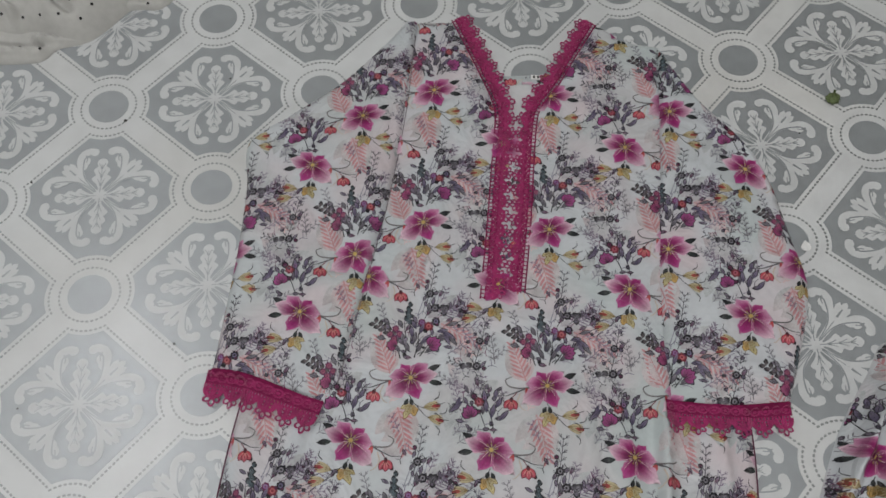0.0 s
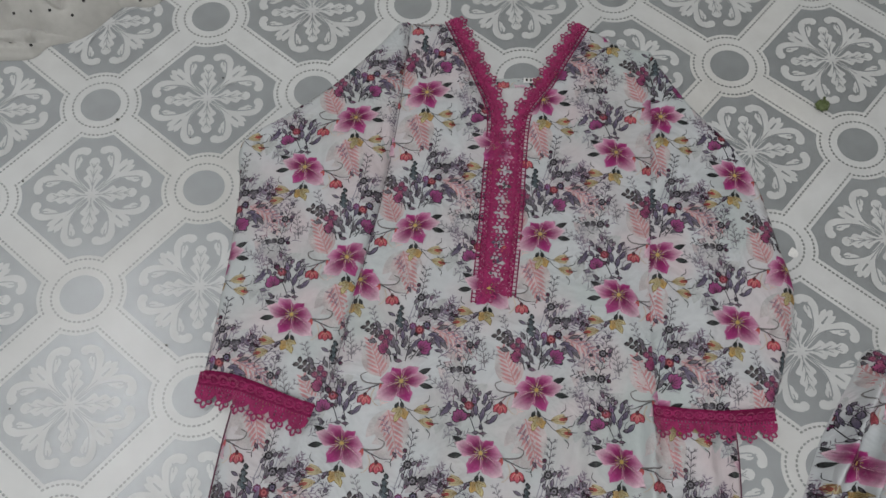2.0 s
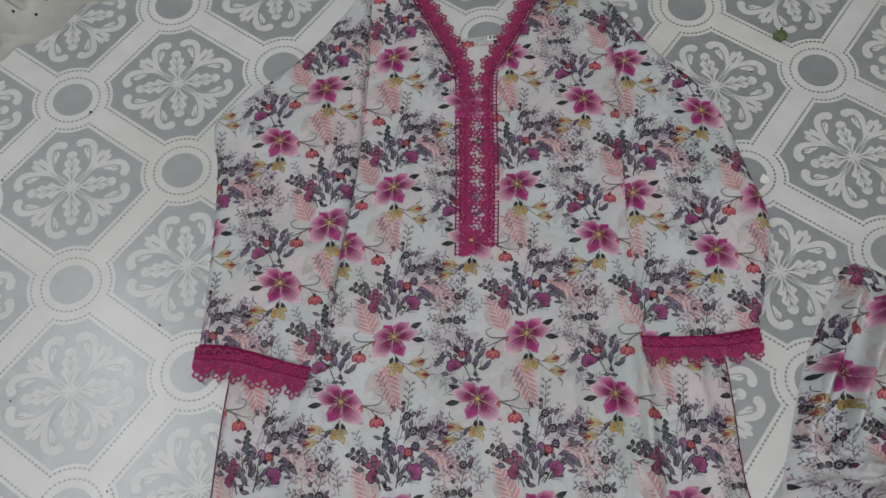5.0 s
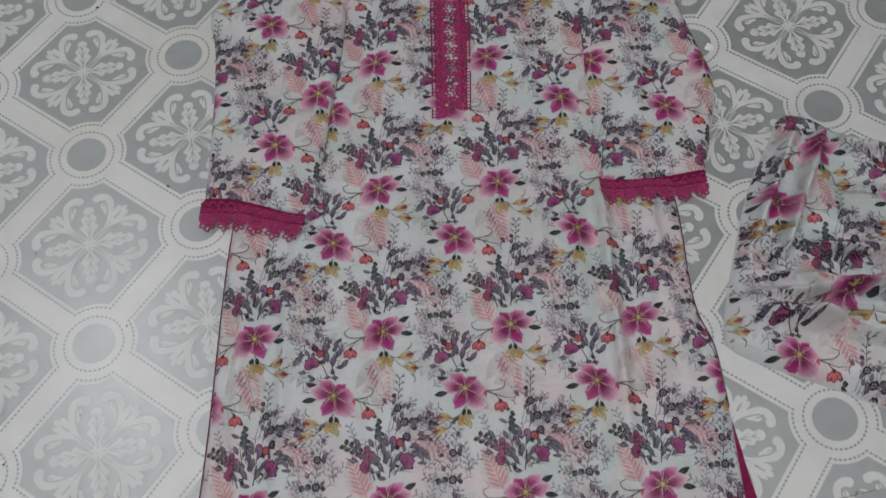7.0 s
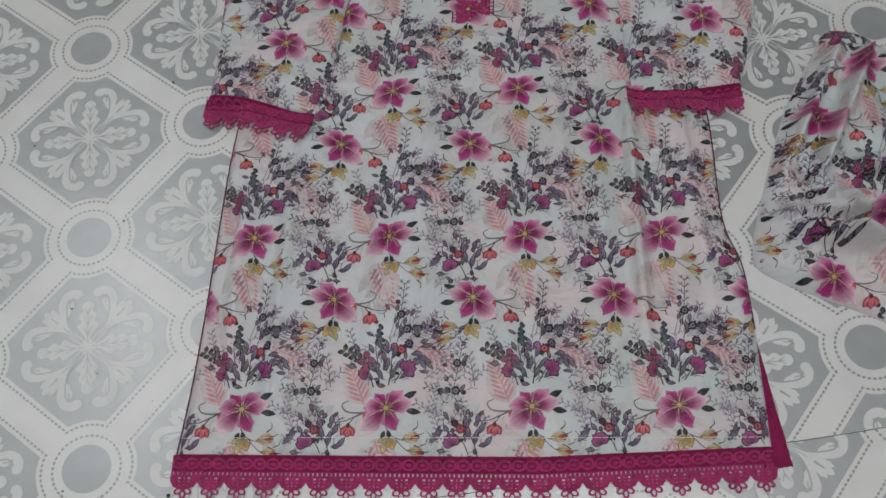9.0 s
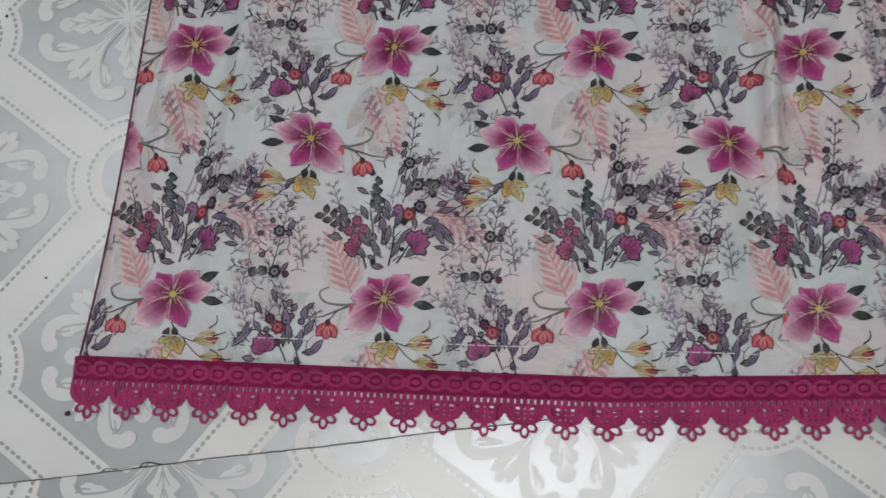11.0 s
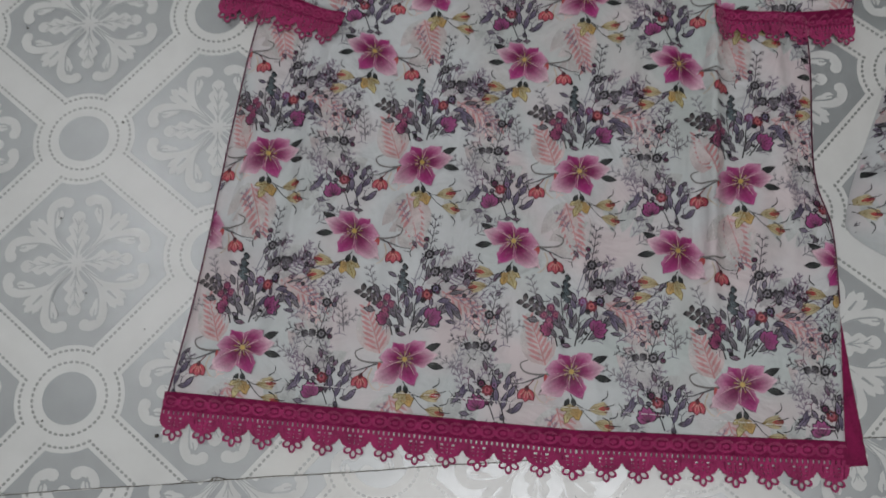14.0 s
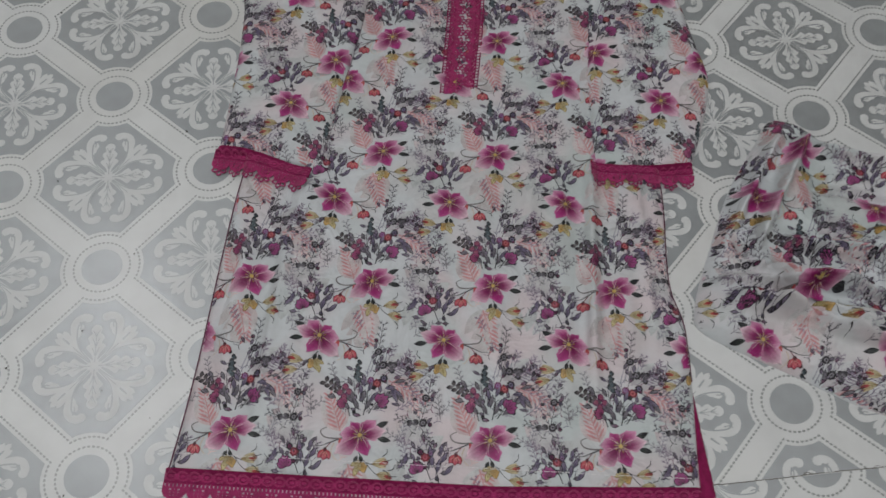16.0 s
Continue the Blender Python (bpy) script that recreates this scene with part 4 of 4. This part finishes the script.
hem = np.column_stack([np.linspace(-0.287, 0.341, 90), np.interp(np.linspace(-0.287, 0.341, 90), [-0.287, -0.04, 0.10, 0.341], [-0.447, -0.451, -0.453, -0.444])])
lace_mesh("hem_lace", hem, 0.043, 0.0285, kurti, "magenta crochet lace along the hem", top_of(front))
lace_mesh("sleeve_lace", curve_points([(-0.294, -0.016), (-0.25, -0.020), (-0.20, -0.034), (-0.155, -0.047)], 40), 0.039, 0.025, kurti, "magenta crochet lace cuff", top_of(front, SLEEVE_L), lift_by=0.005, bloom=1.2)
lace_mesh("sleeve_lace", curve_points([(0.223, -0.021), (0.30, -0.022), (0.364, -0.014)], 40), 0.034, 0.025, kurti, "magenta crochet lace cuff", top_of(front, SLEEVE_R), lift_by=0.004, bloom=1.2)
NECK_H = top_of(front, back)


def neck_height(u, v):
    return np.maximum(NECK_H(u, v), 0.0065)


lace_mesh("neck_lace", curve_points([(-0.046, 0.494), (-0.024, 0.450), (-0.003, 0.406), (0.014, 0.368), (0.020, 0.338), (0.018, 0.26), (0.016, 0.182), (0.012, 0.088)], 80)[::-1], 0.0275, 0.0205, kurti, "magenta crochet lace along the neckline and placket", neck_height, 1, 0.0006, 1.45, True)
lace_mesh("neck_lace", curve_points([(0.154, 0.497), (0.128, 0.446), (0.104, 0.396), (0.083, 0.362), (0.076, 0.335), (0.073, 0.26), (0.071, 0.185), (0.066, 0.098)], 80), 0.0265, 0.0205, kurti, "magenta crochet lace along the neckline and placket", neck_height, 1, 0.0006, 1.45, True)


def cord(name, pts, radius, mat, parent, height, label=""):
    """A thin stitched edge, or a drawn line of shade, that follows the cloth."""
    p = np.array(pts)
    z = height(p[:, 0], p[:, 1])
    data = bpy.data.curves.new(name, "CURVE")
    data.dimensions, data.bevel_depth, data.bevel_resolution = "3D", radius, 1
    sp = data.splines.new("POLY")
    sp.points.add(len(p) - 1)
    for q, (x, y), h in zip(sp.points, p, z):
        q.co = (x, y, h, 1)
    data.materials.append(mat)
    ob = new(name, data)
    ob.parent = parent
    if label:
        ob["label"] = label
    return ob


def flat_low(u, v):
    return np.full(np.shape(u), 0.0022)


cord("side_seam", curve_points(BODY_L[1:7], 50), 0.0011, M_PIPING, kurti, flat_low, "dark side seam thread")
cord("side_seam", curve_points(BODY_R[2:7], 50), 0.0010, M_PIPING, kurti, flat_low, "dark side seam thread")
# dark grey that stands in for the shade in the sleeve crease
M_SEAM_SHADE = material("grey_seam_thread", (0.20, 0.17, 0.19), rough=0.8, noise_scale=60.0, amount=0.3)
STITCH = material("white_stitching", (0.74, 0.74, 0.75), rough=0.8, noise_scale=300.0, amount=0.3)


def on_front(u, v):
    return front.height(u, v) + 0.0009


for k in range(78):
    a = -0.278 + 0.0079 * k
    if k % 9 == 5:
        continue
    cord("hem_stitch", [(a, -0.4325 - 0.002 * math.sin(5 * a)), (a + 0.0062, -0.4325 - 0.002 * math.sin(5 * a))], 0.00035, STITCH, kurti, on_front)
# crease shade beside the left sleeve, drawn as a thin dark cord
cord("sleeve_seam", curve_points([(-0.143, -0.024), (-0.124, 0.101), (-0.107, 0.215), (-0.096, 0.340), (-0.093, 0.468)], 50), 0.0005, M_SEAM_SHADE, kurti, lambda u, v: front.height(u, v) + 0.0008, "thin dark cord drawn as crease shade at the sleeve seam")

# ---- folded trousers of the same print ----
trousers = tagged(new("folded_trousers"), "rumpled folded cotton trousers in the same lily print on the floor", "trousers")


class Heap:
    """Rumpled cloth inside a closed outline round a centre."""

    def __init__(self, centre, outline, thick, folds, rough, seed, rim=0.02):
        self.c, self.thick, self.folds, self.rough, self.seed, self.rim = centre, thick, folds, rough, seed, rim
        o = curve_points(outline, 240, True) - np.array(centre)
        a = np.arctan2(o[:, 1], o[:, 0])
        i = np.argsort(a)
        self.a, self.rad = np.r_[a[i] - 2 * np.pi, a[i], a[i] + 2 * np.pi], np.tile(np.hypot(*o[i].T), 3)

    def inset(self, u, v):
        x, y = u - self.c[0], v - self.c[1]
        return np.interp(np.arctan2(y, x), self.a, self.rad) - np.hypot(x, y)

    def height(self, u, v):
        d = np.clip(self.inset(u, v), 0, None)
        z = 0.001 + self.thick * (1 - np.exp(-d / self.rim))
        w = np.clip(d / 0.03, 0, 1)
        for (a, b, c, e, size, wide) in self.folds:
            du, dv = c - a, e - b
            q = du * du + dv * dv
            t = np.clip(((u - a) * du + (v - b) * dv) / q, 0, 1)
            k = np.hypot(u - a - t * du + 0.003 * np.sin(23 * t), v - b - t * dv)
            side = ((u - a) * dv - (v - b) * du) / math.sqrt(q)
            z = z + 1.45 * w * size * np.exp(-(k / wide) ** 2) * np.clip(1 + 0.8 * np.tanh(2 * side / wide), 0.1, 2)
        x, y = u + self.seed, v - self.seed
        return z + w * self.rough * (np.sin(38 * x + 21 * y + 2 * np.sin(19 * y)) + 0.8 * np.sin(29 * y - 47 * x + 3 * np.sin(15 * x)) + 0.6 * np.sin(83 * x + 51 * y + 2 * np.sin(33 * y)))

    def build(self, name, mat, parent, label, nr, na):
        verts, faces = [(*self.c, float(self.height(*map(np.array, self.c))))], []
        for j in range(1, nr + 1):
            f = 1 - (1 - j / nr) ** 1.5
            t = np.linspace(-np.pi, np.pi, na, endpoint=False)
            r = np.interp(t, self.a, self.rad) * f
            u, v = self.c[0] + r * np.cos(t), self.c[1] + r * np.sin(t)
            verts += list(zip(u, v, self.height(u, v) if j < nr else np.full(na, 0.0005)))
        faces = [(0, 1 + i, 1 + (i + 1) % na) for i in range(na)]
        for j in range(nr - 1):
            for i in range(na):
                k = 1 + j * na
                faces.append((k + i, k + na + i, k + na + (i + 1) % na, k + (i + 1) % na))
        return mesh_object(name, verts, faces, mat, parent, label)


heap = Heap((0.90, -0.63), [(0.780, -0.404), (0.832, -0.440), (0.93, -0.480), (1.06, -0.50), (1.17, -0.56), (1.20, -0.70), (1.12, -0.84), (0.98, -0.89), (0.81, -0.830), (0.705, -0.766), (0.612, -0.705), (0.607, -0.669), (0.640, -0.60), (0.692, -0.507), (0.745, -0.440)],
            0.026, [(0.66, -0.665, 0.98, -0.77, 0.020, 0.012), (0.69, -0.630, 0.92, -0.715, 0.016, 0.009), (0.64, -0.640, 0.80, -0.665, 0.012, 0.008), (0.765, -0.45, 0.655, -0.60, 0.018, 0.011), (0.80, -0.46, 0.70, -0.60, 0.014, 0.009),
                    (0.83, -0.47, 1.02, -0.54, 0.012, 0.012), (0.78, -0.715, 1.06, -0.82, 0.016, 0.012), (0.92, -0.52, 0.86, -0.66, 0.010, 0.013), (0.70, -0.68, 0.86, -0.77, 0.012, 0.008), (0.74, -0.60, 1.00, -0.66, 0.013, 0.010),
                    (0.68, -0.60, 0.74, -0.70, -0.010, 0.008), (0.86, -0.60, 1.05, -0.70, 0.014, 0.011), (0.80, -0.52, 0.96, -0.58, -0.008, 0.010), (0.96, -0.56, 1.10, -0.74, 0.012, 0.014)], 0.0034, 3.0)
trousers.location.x = 0.010
heap.build("trouser_cloth", M_CLOTH, trousers, "white cotton with floral print", 110, 420)
lay_print("trouser_print", heap, trousers, 0.789, -0.473, -12)

# ---- polka-dot cloth ----
polka = tagged(new("polka_dot_cloth"), "crumpled cream cotton cloth with small black dots on the floor", "cloth")
lip = Heap((-0.30, 0.27), [(-0.030, 0.230), (-0.060, 0.178), (-0.083, 0.156), (-0.110, 0.158), (-0.136, 0.152), (-0.171, 0.117), (-0.186, 0.105), (-0.219, 0.099), (-0.240, 0.081), (-0.284, 0.080), (-0.40, 0.09), (-0.52, 0.15), (-0.58, 0.30), (-0.50, 0.44), (-0.32, 0.50), (-0.14, 0.42), (-0.04, 0.30)],
           0.012, [(-0.235, 0.092, -0.36, 0.100, 0.008, 0.004), (-0.225, 0.101, -0.34, 0.110, -0.008, 0.003), (-0.055, 0.200, -0.13, 0.170, 0.007, 0.004), (-0.06, 0.19, -0.15, 0.165, 0.006, 0.005), (-0.19, 0.120, -0.27, 0.098, 0.006, 0.004), (-0.23, 0.10, -0.30, 0.10, -0.006, 0.004), (-0.16, 0.135, -0.22, 0.112, -0.007, 0.004), (-0.09, 0.17, -0.14, 0.175, -0.007, 0.004), (-0.07, 0.18, -0.11, 0.162, 0.007, 0.004), (-0.24, 0.086, -0.31, 0.092, 0.007, 0.005), (-0.20, 0.104, -0.25, 0.112, 0.006, 0.004)], 0.0016, 1.0, rim=0.006)
lip.build("cloth_hem", M_POLKA, polka, "gathered cream hem", 90, 360)
mound = Heap((-0.30, 0.30), [(-0.050, 0.232), (-0.080, 0.200), (-0.108, 0.172), (-0.132, 0.150), (-0.158, 0.122), (-0.180, 0.107), (-0.205, 0.105), (-0.230, 0.113), (-0.255, 0.119), (-0.285, 0.117), (-0.33, 0.126), (-0.40, 0.125), (-0.50, 0.17), (-0.56, 0.30), (-0.49, 0.42), (-0.32, 0.48), (-0.15, 0.41), (-0.06, 0.30)],
             0.056, [(-0.13, 0.175, -0.24, 0.23, 0.008, 0.010), (-0.20, 0.14, -0.29, 0.21, -0.009, 0.009), (-0.12, 0.26, -0.42, 0.19, 0.009, 0.022), (-0.10, 0.34, -0.40, 0.30, 0.009, 0.035), (-0.07, 0.235, -0.16, 0.20, 0.007, 0.010), (-0.27, 0.125, -0.30, 0.20, 0.007, 0.008)], 0.0016, 1.0, rim=0.030)
mound.build("cloth_body", M_POLKA, polka, "", 120, 420)


def cloth_top(x, y):
    layers = [c for c in (lip, mound) if c.inset(np.array(x), np.array(y)) > 0]
    return max([float(c.height(np.array(x), np.array(y))) for c in layers], default=0.001)


dot = Shapes()
dot.disc(0, 0, 0.0021, (0, 0, 0), 0, 9)
DOT_MESH = bpy.data.meshes.new("printed_dot")
DOT_MESH.from_pydata([(x, y, 0) for x, y in dot.v], [], dot.f)
DOT_MESH.materials.append(M_BLACK)
for i in range(-9, 15):
    for j in range(-13, 9):
        x, y = -0.30 + 0.0265 * i + 0.013 * (j % 2), 0.27 + 0.021 * j
        x, y = x * 1.0 + 0.1 * (y - 0.27), y - 0.12 * (x + 0.30)
        if lip.inset(np.array(x), np.array(y)) > 0.005 and abs(float(mound.inset(np.array(x), np.array(y))) - 0.001) > 0.005:
            h = [cloth_top(x + a, y + b) for a, b in ((0, 0), (0.002, 0), (0, 0.002))]
            up = Vector((h[0] - h[1], h[0] - h[2], 0.002)).normalized()
            ob = new("printed_dot", DOT_MESH)
            ob.parent = polka
            ob.matrix_local = Matrix.Translation(Vector((x, y, h[0])) + up * 0.0007) @ up.to_track_quat("Z", "Y").to_matrix().to_4x4()

# ---- small things on the floor ----
leaf_bm = bmesh.new()
bmesh.ops.create_icosphere(leaf_bm, subdivisions=3, radius=0.0085)
for vtx in leaf_bm.verts:
    n3 = noise.noise(vtx.co * 260)
    vtx.co *= 1 + 0.28 * n3
    vtx.co.z *= 0.55
bmesh.ops.translate(leaf_bm, verts=leaf_bm.verts, vec=(0, 0, 0.0045))
stalk = bmesh.ops.create_cone(leaf_bm, segments=8, radius1=0.0018, radius2=0.0012, depth=0.009, cap_ends=True, matrix=pose(0.004, 0.008, 0.005, 80, 0, -25))
bud = part("green_bud", leaf_bm, M_GREEN, None)
bud.location = (0.815, -0.074, 0.0006)
tagged(bud, "small wilted green bud lying on the vinyl floor", "leaf")

chip = Shapes()
o = curve_points([(-0.006, -0.001), (-0.002, -0.005), (0.004, -0.005), (0.007, 0.000), (0.004, 0.006), (0.001, 0.008), (-0.003, 0.004)], 28, True)
scrap = mesh_object("paper_scrap", [(0, 0, 0.0022)] + [(x, y, 0.0009) for x, y in o], [(0, 1 + i, 1 + (i + 1) % 28) for i in range(28)], M_CHIP)
scrap.location = (0.727, -0.278, 0.0)
tagged(scrap, "tiny torn white paper scrap on the floor", "paper")


def crumb(x, y, r):
    bm = bmesh.new()
    bmesh.ops.create_icosphere(bm, subdivisions=1, radius=r)
    for vtx in bm.verts:
        vtx.co *= 1 + 0.5 * noise.noise(vtx.co * 900 + Vector((x * 50, y * 50, 0)))
        vtx.co.z = vtx.co.z * 0.6 + r * 0.5
    ob = part("crumb", bm, M_SPECK, None)
    ob.location = (x, y, 0.0006)
    return tagged(ob, "tiny dark crumb of dirt on the floor", "crumb", "crumbs on the floor")


for x, y, r in ((-0.117, -0.025, 0.0024), (-0.230, -0.108, 0.0016), (-0.036, -0.338, 0.0017), (-0.055, -0.842, 0.0022), (-0.166, -0.821, 0.0012), (-0.10, -0.52, 0.0014), (-0.21, -0.40, 0.0012), (0.02, 0.03, 0.0012),
                (-0.16, -0.62, 0.0014), (-0.13, -0.70, 0.0011), (-0.25, -0.66, 0.0015), (0.76, -0.12, 0.0011), (-0.07, -0.74, 0.0010), (-0.02, -0.06, 0.0011)):
    crumb(x, y, r)

# ---- the seam between the two sheets ----
gap = Shapes()
rng = random.Random(4)
xs = np.arange(WEST + 0.05, EAST - 0.05, 0.006)
line = np.column_stack([xs, [SEAM + 0.0004 * math.sin(x * 37) + rng.uniform(-0.00025, 0.00025) for x in xs]])
gap.ribbon(line, 0.0009, 0.0009, (0, 0, 0), 0)
for i in range(26):
    x = rng.uniform(-0.4, 1.0)
    gap.ribbon(curve_points([(x, SEAM), (x + 0.004, SEAM + 0.002 + rng.uniform(0, 0.0015)), (x + rng.uniform(0.008, 0.016), SEAM + 0.0004)], 8), 0.0009, 0.0004, (0, 0, 0), 0)
seam = mesh_object("floor_seam", [(x, y, 0.0008) for x, y in gap.v], gap.f, M_SEAM, floor, "thin dark ragged joint between vinyl sheets", smooth=False)

# ---- floor pieces last ----
lay_sheet(0.0, 0.0, range(-8, 10), range(-11, 16), True)
lay_sheet(0.154 - D, -0.877, range(-12, 2), range(-13, 16), False)
rest_v, rest_f, rest_s, rest_m = [], [], [], []
for key, items in far_pieces.items():
    rest_m.append(bpy.data.materials[key])
    for me, x, y in items:
        k = len(rest_v)
        rest_v += [(q.co.x + x, q.co.y + y, q.co.z) for q in me.vertices]
        rest_f += [tuple(i + k for i in f.vertices) for f in me.polygons]
        rest_s += [len(rest_m) - 1] * len(me.polygons)
tagged(mesh_object("vinyl_pattern", rest_v, rest_f, rest_m, floor, slots=rest_s, smooth=False), kind="stuff")
